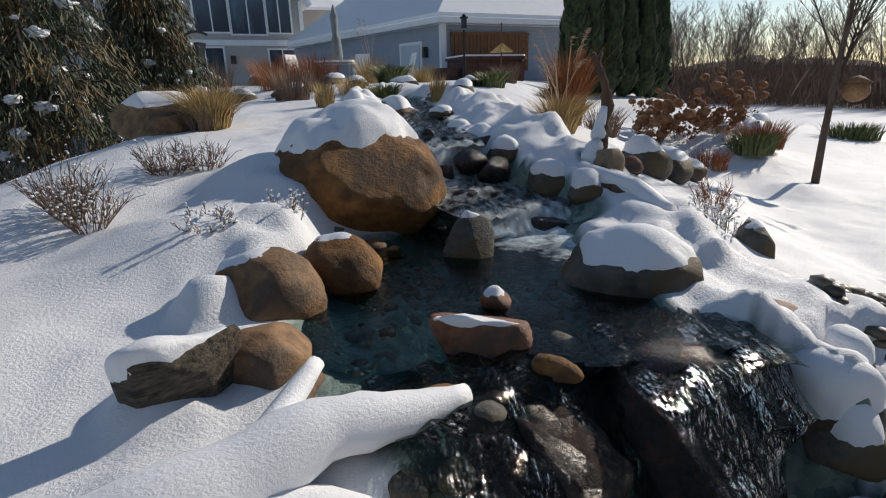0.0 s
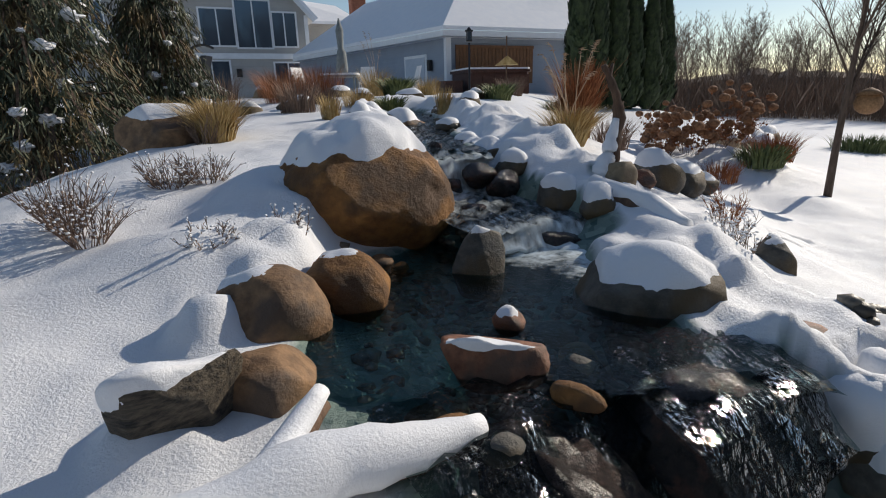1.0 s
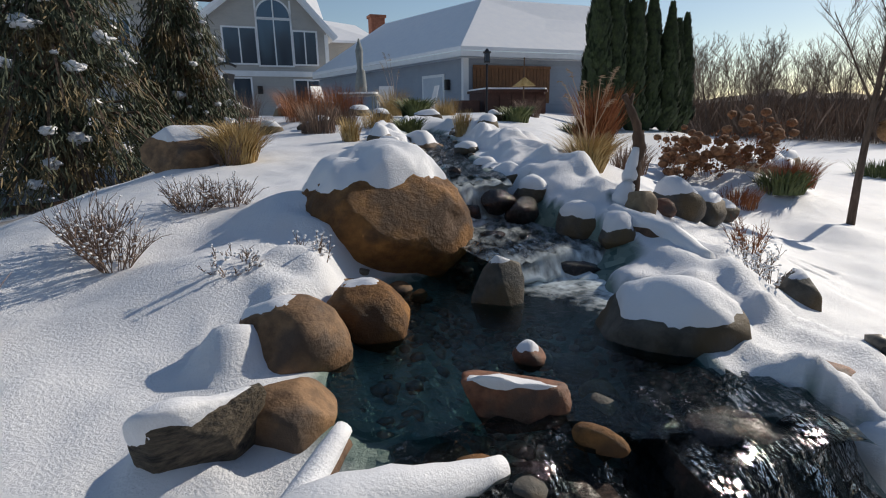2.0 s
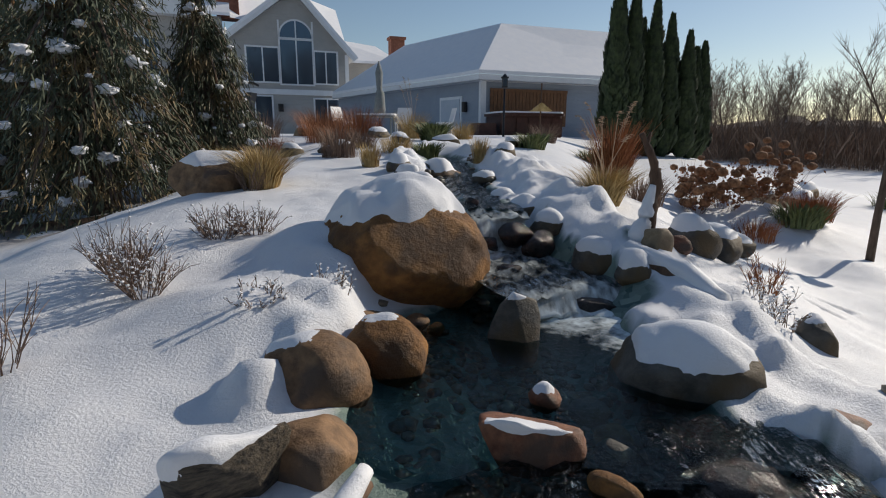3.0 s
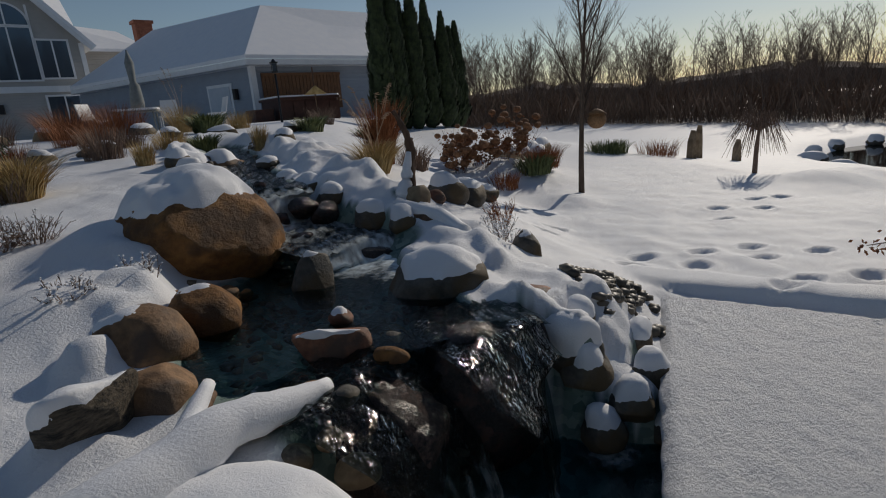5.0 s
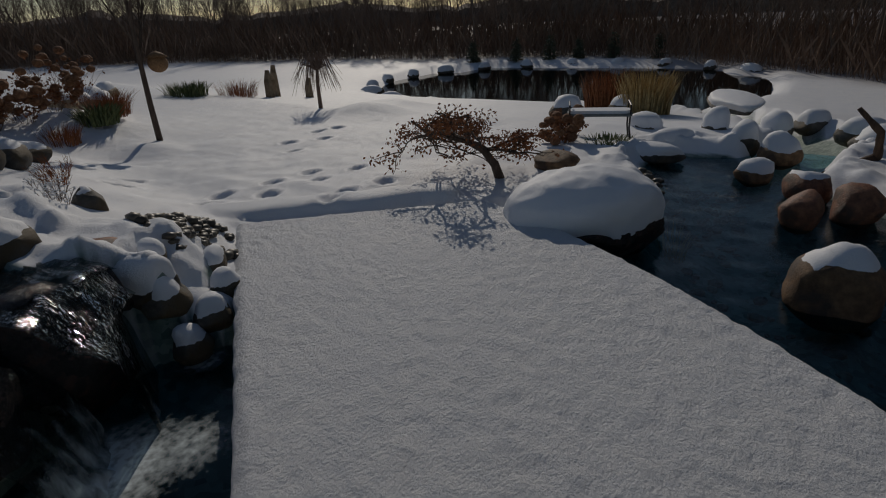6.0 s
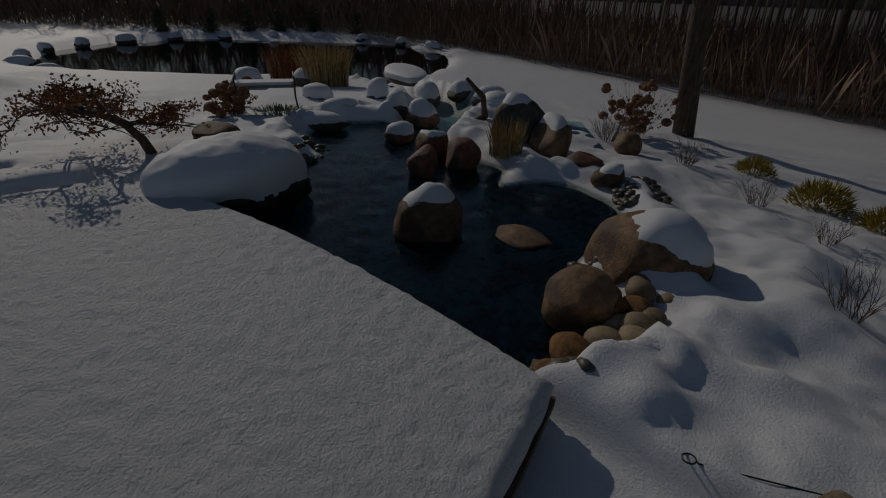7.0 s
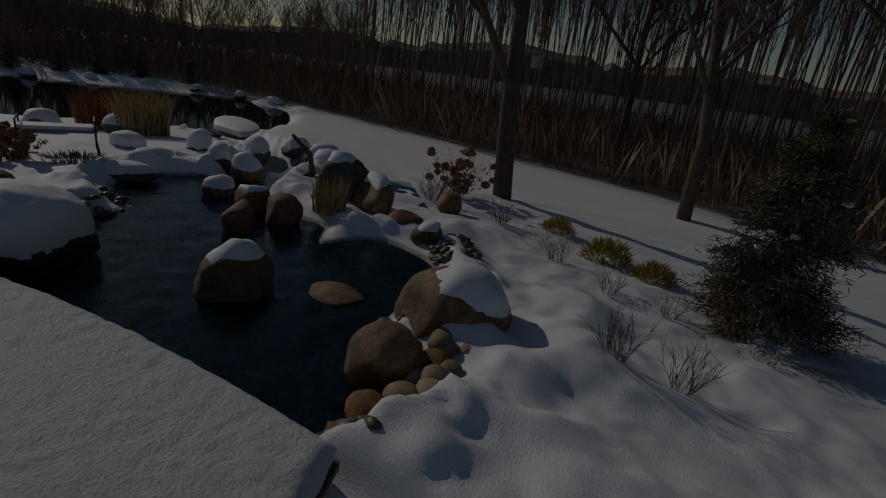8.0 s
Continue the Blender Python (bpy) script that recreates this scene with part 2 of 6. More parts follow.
def grain(x, y, seed=0):
    """Smooth value noise on a unit grid, -1 to 1."""
    xi, yi = np.floor(x).astype(np.int64), np.floor(y).astype(np.int64)
    fx, fy = x - xi, y - yi
    fx, fy = fx * fx * (3 - 2 * fx), fy * fy * (3 - 2 * fy)

    def h(i, j):
        n = (i * 374761393 + j * 668265263 + seed * 1274126177) & 0xFFFFFFFF
        n = ((n ^ (n >> 13)) * 1274126177) & 0xFFFFFFFF
        return ((n ^ (n >> 16)) & 0xFFFF) / 32767.5 - 1
    a = h(xi, yi) * (1 - fx) + h(xi + 1, yi) * fx
    b = h(xi, yi + 1) * (1 - fx) + h(xi + 1, yi + 1) * fx
    return a * (1 - fy) + b * fy


# ---- the ground: one sheet of snow with the stream cut into it ----
# runs: x1, y1, water 1, x2, y2, water 2, half width, depth
RUNS = [
    (-0.60, 9.0, 1.14, -0.15, 5.2, 1.00, 0.28, 0.12),
    (-0.15, 5.2, 0.99, 0.00, 4.15, 0.93, 0.30, 0.12),
    (0.08, 3.85, 0.64, 0.50, 3.45, 0.58, 0.56, 0.14),
    (0.12, 3.00, 0.43, 0.10, 1.75, 0.43, 0.52, 0.26),
    (-0.28, 2.95, 0.43, -0.32, 1.75, 0.43, 0.30, 0.12),
    (0.50, 3.00, 0.43, 0.45, 1.80, 0.43, 0.42, 0.24),
    (0.55, 0.95, -0.35, 1.35, 0.80, -0.35, 0.42, 0.25),
    (1.30, 0.90, -0.35, 1.80, 1.50, -0.35, 0.26, 0.25),
    (1.35, 0.80, -0.35, 2.50, -0.60, -0.35, 0.90, 0.30),
    (2.60, -1.30, -0.35, 5.40, -1.70, -0.35, 1.25, 0.45),
    (2.25, -2.20, -0.35, 2.75, -3.00, -0.35, 0.50, 0.30),
    (3.60, -2.50, -0.35, 4.60, -3.20, -0.35, 0.80, 0.40),
    (5.50, -1.60, -0.35, 7.30, -1.00, -0.35, 0.75, 0.25),
    (7.00, -1.60, -0.40, 10.0, -2.50, -0.60, 0.40, 0.20),
    (10.0, -2.50, -0.60, 17.0, 0.00, -1.40, 0.60, 0.20),
]
PRINTS = [(3.0, 3.2), (3.35, 3.45), (3.6, 3.0), (3.95, 3.3), (4.3, 2.9), (4.55, 3.25), (4.9, 2.8), (2.75, 4.3), (3.1, 4.7), (2.9, 5.3), (3.3, 5.7), (3.2, 6.4),
          (5.4, 4.4), (5.8, 4.9), (6.3, 4.6), (6.7, 5.1), (7.1, 5.0), (3.6, 2.1), (4.0, 2.25), (4.5, 2.1)]


# snow-laden banks: x1, y1, top 1, x2, y2, top 2, half width
BANKS = [
    (1.10, 2.22, 0.50, 1.28, 1.94, 0.49, 0.15),
    (1.28, 1.94, 0.49, 1.46, 1.74, 0.40, 0.12),
    (0.98, 3.02, 0.56, 1.38, 2.66, 0.55, 0.24),
    (1.38, 2.66, 0.55, 1.66, 2.36, 0.44, 0.24),
    (1.66, 2.36, 0.42, 1.84, 1.92, 0.22, 0.20),
    (1.60, 1.84, 0.20, 1.76, 1.60, -0.02, 0.20),
    (0.86, 4.14, 0.90, 1.18, 3.84, 0.77, 0.36),
    (1.16, 3.72, 0.74, 1.36, 3.32, 0.62, 0.26),
    (0.72, 4.65, 1.04, 0.90, 4.22, 0.94, 0.38),
    (0.66, 5.40, 1.13, 0.74, 4.70, 1.06, 0.42),
    (0.12, 5.02, 1.03, 0.22, 4.90, 1.02, 0.11),
    (0.40, 7.60, 1.30, 0.60, 5.50, 1.15, 0.42),
    (-1.05, 7.60, 1.32, -0.85, 6.30, 1.22, 0.24),
    (-1.02, 2.40, 0.58, -0.98, 2.75, 0.64, 0.22),
]


def ground_height(x, y, fine=True):
    x, y = np.asarray(x, float), np.asarray(y, float)
    yp = np.maximum(y, 0)
    up = 1.52 * (1 - np.exp(-yp / 4.8))
    lawn = -0.06 + 0.075 * np.maximum(y - 7, 0) * (1 - sstep(5, 15, x)) - 0.085 * np.maximum(x - 9, 0) - 0.02 * np.maximum(x - 4, 0)
    lawn = np.minimum(lawn, 1.5)
    w = sstep(0.55, 3.2 + 0.9 * sstep(2.5, 6, y), x - 0.12 * np.maximum(y - 8, 0))
    z = up * (1 - w) + lawn * w
    back = 0.10 * np.maximum(-y - 2.6, 0) + 0.02 * np.maximum(x - 4, 0) * sstep(-2, -5, y)
    z = z - np.minimum(back, 1.2)
    z = z - 0.75 * sstep(-2.3, -5.5, x) * sstep(14, 8, y)
    z = np.maximum(z, -1.15 + 0.012 * np.minimum(np.maximum(np.hypot(x - 8, y) - 45, 0), 200))
    # soft heaps left by what lies under the snow
    for hx, hy, hr, hh in ((-1.3, 2.5, 0.34, 0.12), (-1.2, 3.1, 0.3, 0.06), (1.55, 2.9, 0.3, 0.05), (4.45, 6.35, 0.42, 0.10),
                           (1.75, 1.95, 0.28, 0.10), (2.1, 2.35, 0.25, 0.10), (5.9, -4.6, 0.5, 0.15), (-1.12, 3.45, 0.34, 0.16), (-2.4, 1.6, 0.5, 0.06), (-1.7, 1.9, 0.35, 0.05), (-1.5, 1.3, 0.4, 0.06), (-2.6, 2.6, 0.5, 0.06), (-2.0, 3.3, 0.5, 0.05), (2.45, 4.6, 0.4, 0.06), (2.6, 3.2, 0.5, 0.05), (2.6, -4.6, 0.45, 0.16), (2.0, -3.62, 0.2, 0.12), (2.35, -4.05, 0.22, 0.12), (1.62, -3.3, 0.16, 0.08), (3.05, -4.75, 0.3, 0.12), (1.8, -4.0, 0.2, 0.08), (1.35, -4.1, 0.25, 0.07),
                           (3.6, -5.1, 0.35, 0.12), (4.2, 8.7, 1.3, 0.45), (8.8, 5.6, 0.7, 0.22), (10.5, 6.2, 0.8, 0.2)):
        z = z + hh * np.exp(-((x - hx) ** 2 + (y - hy) ** 2) / hr ** 2)
    if fine:
        near = np.exp(-np.maximum(np.hypot(x - 1, y - 1) - 4, 0) / 6)
        z = z + 0.035 * grain(x * 1.3, y * 1.3, 3) * near + 0.022 * grain(x * 1.6 + y * 0.9, y * 3.2 - x * 1.8, 13) * near * sstep(-0.7, -1.2, x) + 0.016 * grain(x * 3.7, y * 3.7, 5) * near + 0.006 * grain(x * 11, y * 11, 7) * near + (0.075 * grain(x * 2.3, y * 2.3, 9) + 0.035 * grain(x * 5.5, y * 5.5, 10) + 0.014 * grain(x * 12.0, y * 12.0, 12)) * near * sstep(-2.4, -3.4, y)
        banks = np.full(x.shape, 9.0)
    bed = np.zeros(x.shape)
    edge = np.full(x.shape, 9.0)
    for x1, y1, z1, x2, y2, z2, hw, deep in RUNS:
        dx, dy = x2 - x1, y2 - y1
        t = np.clip(((x - x1) * dx + (y - y1) * dy) / (dx * dx + dy * dy), 0, 1)
        d = np.hypot(x - x1 - t * dx, y - y1 - t * dy) + (0.09 * grain(x * 2.4, y * 2.4, 11) if fine else 0)
        level = z1 + t * (z2 - z1)
        goal = level + 0.03 - (deep + 0.03) * np.clip(1 - (d / hw) ** 2, 0, 1)
        k = 1 - sstep(hw, hw + 0.30, d)
        cut = z * (1 - k) + goal * k
        z = np.where(cut < z, cut, z)
        bed = np.maximum(bed, 1 - sstep(hw - 0.02, hw + 0.06, d))
        edge = np.minimum(edge, d - hw)
    # soft pillowed banks with steep rounded rims
    for x1, y1, z1, x2, y2, z2, hw in BANKS:
        dx, dy = x2 - x1, y2 - y1
        t = np.clip(((x - x1) * dx + (y - y1) * dy) / (dx * dx + dy * dy), 0, 1)
        d = np.hypot(x - x1 - t * dx, y - y1 - t * dy)
        if fine:
            d = d + 0.05 * grain(x * 5.1, y * 5.1, 61)
        q = np.clip(d / hw, 0, 1.6)
        top = z1 + t * (z2 - z1) - 0.04 + (0.034 * grain(x * 4.0, y * 4.0, 63) + 0.022 * grain(x * 8.3, y * 8.3, 64) if fine else 0)
        rim = top - 0.17 * q ** 5
        proud = (q < 1.5) & (rim > z + 0.05)
        bed = np.where(q < 0.84, 0.0, np.where(proud, 1.0, bed))
        z = np.where(q < 1.5, np.maximum(z, rim), z)
    # hollow for the bridge, its near landing a little lower
    bu = (0.672 * (x + 0.82) + 0.741 * (y + 1.72)) / 5.3
    bv = (0.741 * (x + 0.82) - 0.672 * (y + 1.72)) / 2.55
    away = np.maximum(np.maximum(-bu * 5.3, (bu - 1) * 5.3), np.maximum(-bv * 2.55, (bv - 1) * 2.55))
    cap = -0.26 + 0.20 * sstep(0.02, 0.18, away) + 1.6 * sstep(0.10, 1.5, away)
    z = np.minimum(z, cap)
    kt = np.clip(((x - 2.85) * 1.45 - (y - 2.95) * 1.65) / (1.45 ** 2 + 1.65 ** 2), 0, 1)
    kerb = np.hypot(x - 2.85 - kt * 1.45, y - 2.95 + kt * 1.65) + (0.05 * grain(x * 3, y * 3, 71) if fine else 0)
    z = np.where(kerb < 0.32, np.maximum(z, 0.045 - 0.14 * (kerb / 0.26) ** 4), z)
    # the large pond
    px, py = (x - 24.3) / 7.6, (y - 6.5) / 8.4
    pd = np.hypot(px, py) + 0.06 * grain(x * 0.25, y * 0.25, 17)
    k = 1 - sstep(0.97, 1.12, pd)
    z = z * (1 - k) + np.minimum(z, -1.75) * k
    # lumpy shore: snow over stones
    if fine:
        lump = np.maximum(grain(x * 4.2, y * 4.2, 23), 0) + 0.6 * np.maximum(grain(x * 7.1, y * 7.1, 29), 0)
        z = z + 0.10 * lump * sstep(0.12, 0.24, edge) * sstep(0.75, 0.4, edge) * sstep(0.05, 0.4, away)
        for fx, fy in PRINTS:
            q = np.hypot((x - fx) * 1.0, (y - fy) * 1.6)
            z = z - 0.07 * np.exp(-(q / 0.13) ** 4) + 0.015 * np.exp(-((q - 0.2) / 0.06) ** 2)
    return z, bed


def gz(x, y):
    if max(abs(x), abs(y)) > 15:
        return float(FAR_Z[int(round(y + 130)), int(round(x + 130))])
    return float(ground_height(np.array([x]), np.array([y]), False)[0][0])


FAR_Z = ground_height(*np.meshgrid(np.arange(-130, 131), np.arange(-130, 131)), False)[0]


def axis(lo, hi, step, far):
    mid = list(np.arange(lo, hi + 1e-6, step))
    out, s, p = [], step, hi
    while p < far:
        s *= 1.16
        p += s
        out.append(p)
    s, p, low = step, lo, []
    while p > -far:
        s *= 1.16
        p -= s
        low.append(p)
    return np.array(low[::-1] + mid + out)


def grid_mesh(name, xs, ys, z, attrs=(), keep=None):
    nx, ny = len(xs), len(ys)
    gx, gy = np.meshgrid(xs, ys)
    v = np.stack([gx, gy, z], -1).reshape(-1, 3)
    i = np.arange(nx * ny).reshape(ny, nx)
    q = np.stack([i[:-1, :-1], i[:-1, 1:], i[1:, 1:], i[1:, :-1]], -1).reshape(-1, 4)
    if keep is not None:
        q = q[keep[:-1, :-1].reshape(-1)]
    me = bpy.data.meshes.new(name)
    me.from_pydata(v.tolist(), [], q.tolist())
    me.polygons.foreach_set("use_smooth", [True] * len(me.polygons))
    for label, data in attrs:
        a = me.attributes.new(label, "FLOAT", "POINT")
        a.data.foreach_set("value", np.asarray(data, np.float32).ravel())
    me.update()
    return me


def ground_material():
    m = mat("ground_snow", (0.80, 0.82, 0.86), (0.86, 0.87, 0.89), 3.0, 0.62, 0.7, 70.0, dist=0.015)
    n, l = m.node_tree.nodes, m.node_tree.links
    b = n["Principled BSDF"]
    col = b.inputs["Base Color"].links[0].from_socket
    for name, dark, light, scale in (("bed", (0.04, 0.095, 0.090), (0.26, 0.34, 0.29), 18.0), ("mulch", (0.03, 0.017, 0.01), (0.12, 0.065, 0.035), 30.0)):
        at, vo, rp, mx = (n.new("ShaderNode" + k) for k in ("Attribute", "TexVoronoi", "ValToRGB", "MixRGB"))
        at.attribute_name = name
        vo.inputs["Scale"].default_value = scale
        rp.color_ramp.elements[0].color, rp.color_ramp.elements[1].color = (*dark, 1), (*light, 1)
        tc = n.new("ShaderNodeTexCoord")
        l.new(tc.outputs["Object"], vo.inputs["Vector"])
        l.new(vo.outputs["Color"], rp.inputs[0])
        l.new(at.outputs["Fac"], mx.inputs[0])
        l.new(col, mx.inputs[1])
        l.new(rp.outputs[0], mx.inputs[2])
        col = mx.outputs[0]
    l.new(col, b.inputs["Base Color"])
    return m


xs, ys = axis(-6.0, 9.0, 0.045, 320), axis(-6.5, 9.0, 0.045, 320)
GX, GY = np.meshgrid(xs, ys)
gh, gbed = ground_height(GX, GY)
mul = np.exp(-(np.hypot((GX + 5.6) / 2.3, (GY - 6.9) / 1.5)) ** 4) * (grain(GX * 1.7, GY * 1.7, 41) > -0.35)
mul = np.maximum(mul, 0.9 * np.exp(-(np.hypot((GX - 3.4) / 0.8, (GY + 7.0) / 0.7)) ** 4) * (grain(GX * 3, GY * 3, 43) > -0.3))
WOOD_EDGE = ((14, 66), (30, 56), (45, 46), (60, 38), (75, 36), (86, 32.5), (94, 28), (103, 23.5), (114, 20.5), (125, 18.5), (140, 17), (150, 16), (200, 18))


def wood_edge(deg):
    """Distance of the wood's edge by bearing, clockwise from +y."""
    return np.interp(deg, [e[0] for e in WOOD_EDGE], [e[1] for e in WOOD_EDGE])


woods = sstep(-1.5, 1.5, np.hypot(GX, GY) - wood_edge(np.degrees(np.arctan2(GX, GY)) % 360)) * ((np.degrees(np.arctan2(GX, GY)) % 360) < 200)
mul = np.maximum(mul, woods * np.where(np.hypot(GX, GY) > 30, 1.0, grain(GX * 0.8, GY * 0.8, 47) > -0.55) * 0.9)
ground = new("ground", grid_mesh("ground", xs, ys, gh, (("bed", gbed), ("mulch", mul))))
ground.data.materials.append(ground_material())
tagged(ground, "snow-covered garden ground sloping to a stream and pond", "ground", kind="structure")


def water_sheet(name, x0, x1, y0, y1, step, level, material, label, foam_at=(), inside=None):
    ax, ay = np.arange(x0, x1 + 1e-6, step), np.arange(y0, y1 + 1e-6, step)
    X, Y = np.meshgrid(ax, ay)
    z = np.full(X.shape, level) + 0.006 * grain(X * 6, Y * 6, 51) * (step < 0.2)
    f = np.zeros(X.shape)
    for fx, fy, fr, fs in foam_at:
        f = np.maximum(f, fs * np.exp(-((X - fx) ** 2 + (Y - fy) ** 2) / fr ** 2))
    keep = ground_height(X, Y, False)[0] < level + 0.12
    keep &= ~((level > 0) & (Y < 1.62 + 0.06 * np.sin(X * 9)))
    if inside is not None:
        keep &= inside(X, Y)
    ob = new(name, grid_mesh(name, ax, ay, z, (("foam", f),), keep))
    ob.data.materials.append(material)
    return tagged(ob, label, "water", kind="structure")


water_sheet("water_upper_pool", -0.7, 1.15, 1.42, 3.55, 0.03, 0.43, M_WATER, "clear teal water of the upper pool",
            ((0.85, 3.08, 0.24, 1.6), (0.50, 3.1, 0.25, 1.2), (0.75, 2.85, 0.24, 1.0)))
water_sheet("water_lower_pool", -0.1, 8.6, -4.4, 1.9, 0.05, -0.35, M_DEEP, "dark teal water of the lower pool",
            ((0.68, 1.04, 0.34, 1.5), (0.95, 0.84, 0.26, 1.0), (1.5, 1.45, 0.18, 1.1)))
water_sheet("water_pond", 14, 35, -5, 18, 0.4, -1.45, M_POND, "dark still pond water reflecting bare woods",
            inside=lambda X, Y: np.hypot((X - 24.3) / 7.6, (Y - 6.5) / 8.4) < 1.3)


def ribbon(name, path, widths, material, label, foam, across=14):
    """A running sheet of water along a path of points."""
    pts = [Vector(p) for p in path]
    v, f, a = [], [], []
    n = len(pts)
    steps = 8
    line = []
    for i in range(n - 1):
        for k in range(steps):
            t = k / steps
            line.append((pts[i].lerp(pts[i + 1], t), widths[i] + t * (widths[i + 1] - widths[i]), foam[i] + t * (foam[i + 1] - foam[i])))
    line.append((pts[-1], widths[-1], foam[-1]))
    for i, (p, wd, fo) in enumerate(line):
        d = line[min(i + 1, len(line) - 1)][0] - line[max(i - 1, 0)][0]
        side = Vector((d.y, -d.x, 0)).normalized()
        for j in range(across + 1):
            s = j / across * 2 - 1
            q = p + side * s * wd
            bump = 0.020 * noise.noise(Vector((q.x * 9, q.y * 9, q.z * 5))) + 0.012 * math.sin(s * 17 + i * 0.2)
            v.append((q.x + bump * 0.5, q.y - abs(bump), q.z + bump - 0.02 * s * s))
            a.append(fo * (0.65 + 0.6 * abs(noise.noise(Vector((s * 6, i * 0.15, 2.0))))))
    for i in range(len(line) - 1):
        for j in range(across):
            k = i * (across + 1) + j
            f.append((k, k + 1, k + across + 2, k + across + 1))
    sh = Shape().add(v, f)
    me = sh.mesh(name, True)
    at = me.attributes.new("foam", "FLOAT", "POINT")
    at.data.foreach_set("value", a)
    me.materials.append(material)
    return tagged(new(name, me), label, "water", kind="structure")


ribbon("water_upper_stream", [(-0.6, 9.0, 1.14), (-0.3, 6.4, 1.06), (-0.15, 5.2, 1.0), (-0.02, 4.25, 0.945)], [0.3, 0.34, 0.36, 0.34], M_RUN, "shallow stream between snowy stones", [0.1, 0.1, 0.1, 0.3])
ribbon("water_upper_fall", [(-0.02, 4.27, 0.945), (0.02, 4.06, 0.90), (0.05, 4.01, 0.72), (0.10, 3.95, 0.66)], [0.33, 0.34, 0.36, 0.40], M_RUN, "small waterfall with thin white strands", [0.5, 1.1, 1.6, 1.3])
ribbon("water_cascade", [(0.08, 4.02, 0.665), (0.22, 3.75, 0.64), (0.42, 3.45, 0.61), (0.55, 3.30, 0.57), (0.60, 3.22, 0.45), (0.62, 3.15, 0.42)], [0.34, 0.44, 0.50, 0.50, 0.50, 0.5], M_RUN,
       "rippled cascade spilling into the pool", [1.3, 0.8, 0.65, 1.0, 1.7, 1.5])
ribbon("water_spill", [(0.10, 1.70, 0.435), (0.20, 1.45, 0.42), (0.34, 1.28, 0.30), (0.50, 1.14, 0.02), (0.60, 1.06, -0.30), (0.66, 1.02, -0.36)], [0.42, 0.40, 0.36, 0.32, 0.32, 0.34], M_RUN,
       "water spilling over wet gravelly rock", [0.02, 0.08, 0.2, 0.42, 1.0, 1.2])


ribbon("water_rock_sheet", [(0.86, 2.02, 0.445), (0.88, 1.75, 0.442), (0.92, 1.52, 0.42), (1.02, 1.36, 0.22), (1.10, 1.31, -0.34)], [0.30, 0.34, 0.34, 0.31, 0.28], M_RUN,
       "thin water sheet over a black rock", [0.0, 0.03, 0.10, 0.15, 0.6])


# ---- stones ----
def stone_points(size, seed, sub, facets, rough, cut=(0.62, 0.85)):
    rnd = random.Random(seed)
    d = BALL[sub][0]
    off = Vector((seed * 3.7, seed * 1.3, seed * 0.7))
    big = np.array([noise.noise(Vector(p) * 0.9 + off) for p in d])
    mid = np.array([noise.noise(Vector(p) * 2.3 + off) for p in d])
    small = np.array([noise.fractal(Vector(p) * 5.5 + off, 0.6, 2.1, 3) for p in d])
    u = d * (1 + 0.16 * big + 0.07 * mid + rough * small)[:, None]
    for _ in range(facets):
        n = np.array([rnd.gauss(0, 1), rnd.gauss(0, 1), rnd.gauss(0, 0.8)])
        n /= np.linalg.norm(n)
        over = np.maximum(u @ n - rnd.uniform(*cut), 0)
        u = u - 0.93 * over[:, None] * n
    return u * np.array(size), d


def largest(faces):
    """The faces of the largest connected patch."""
    root = {}

    def find(i):
        while root.setdefault(i, i) != i:
            root[i] = root[root[i]]
            i = root[i]
        return i
    for f in faces:
        for i in f[1:]:
            root[find(i)] = find(f[0])
    count = {}
    for f in faces:
        count[find(f[0])] = count.get(find(f[0]), 0) + 1
    best = max(count, key=count.get) if count else None
    return [f for f in faces if find(f[0]) == best]


def stone(name, x, y, z, size, material, label, seed, turn=0.0, snow=0.0, cover=0.35, facets=5, rough=0.03, sub=3, tilt=(0, 0), group="", slide=(0, 0), category="boulder", cut=(0.62, 0.85)):
    """A boulder with its base sunk in, and a rounded cap of snow where snow > 0 (its depth in metres)."""
    p, d = stone_points(size, seed, sub, facets, rough, cut)
    rot = np.array(Euler((radians(tilt[0]), radians(tilt[1]), radians(turn))).to_matrix())
    p = p @ rot.T
    body = Shape().add(p, BALL[sub][1])
    ob = tagged(new(name), label, category, group)
    ob.matrix_basis = pose(x, y, z)
    part("stone", body, material, ob, smooth=True)
    if snow:
        top = p[:, 2].max()
        reach = max(size[0], size[1])
        lim = np.array([noise.noise(Vector(q) / reach * 2.0 + Vector((seed, 0, 5))) + 0.22 * noise.noise(Vector(q) / reach * 6 + Vector((seed, 3, 5))) for q in p])
        lean = (p[:, 0] * slide[0] + p[:, 1] * slide[1]) / reach
        h = (p[:, 2] / top - cover) + 0.26 * lim + lean
        k = sstep(0.0, 0.75, h)
        dome = (d * np.array(size)) @ rot.T
        mix = 0.85 if cover < 0.45 else 0.25
        c = p * (1 - mix * k)[:, None] + dome * (mix * k * 1.03)[:, None]
        c *= (1 + 0.03 * k - 0.05 * (1 - k))[:, None]
        lumps = np.array([noise.noise(Vector(q) * 9 + Vector((seed, 1, 1))) for q in p])
        c[:, 2] += snow * k ** 0.75 * (1 + 0.12 * lumps)
        c[:, 2] = np.maximum(c[:, 2], np.where(k > 0, p[:, 2] + 0.25 * snow * k ** 0.75, c[:, 2]))
        faces = largest([f for f in BALL[sub][1] if max(h[i] for i in f) > 0])
        part("snow_cap", Shape().add(c, faces).trimmed(), M_SNOW, ob, "rounded cap of fresh snow", smooth=True)
    return ob


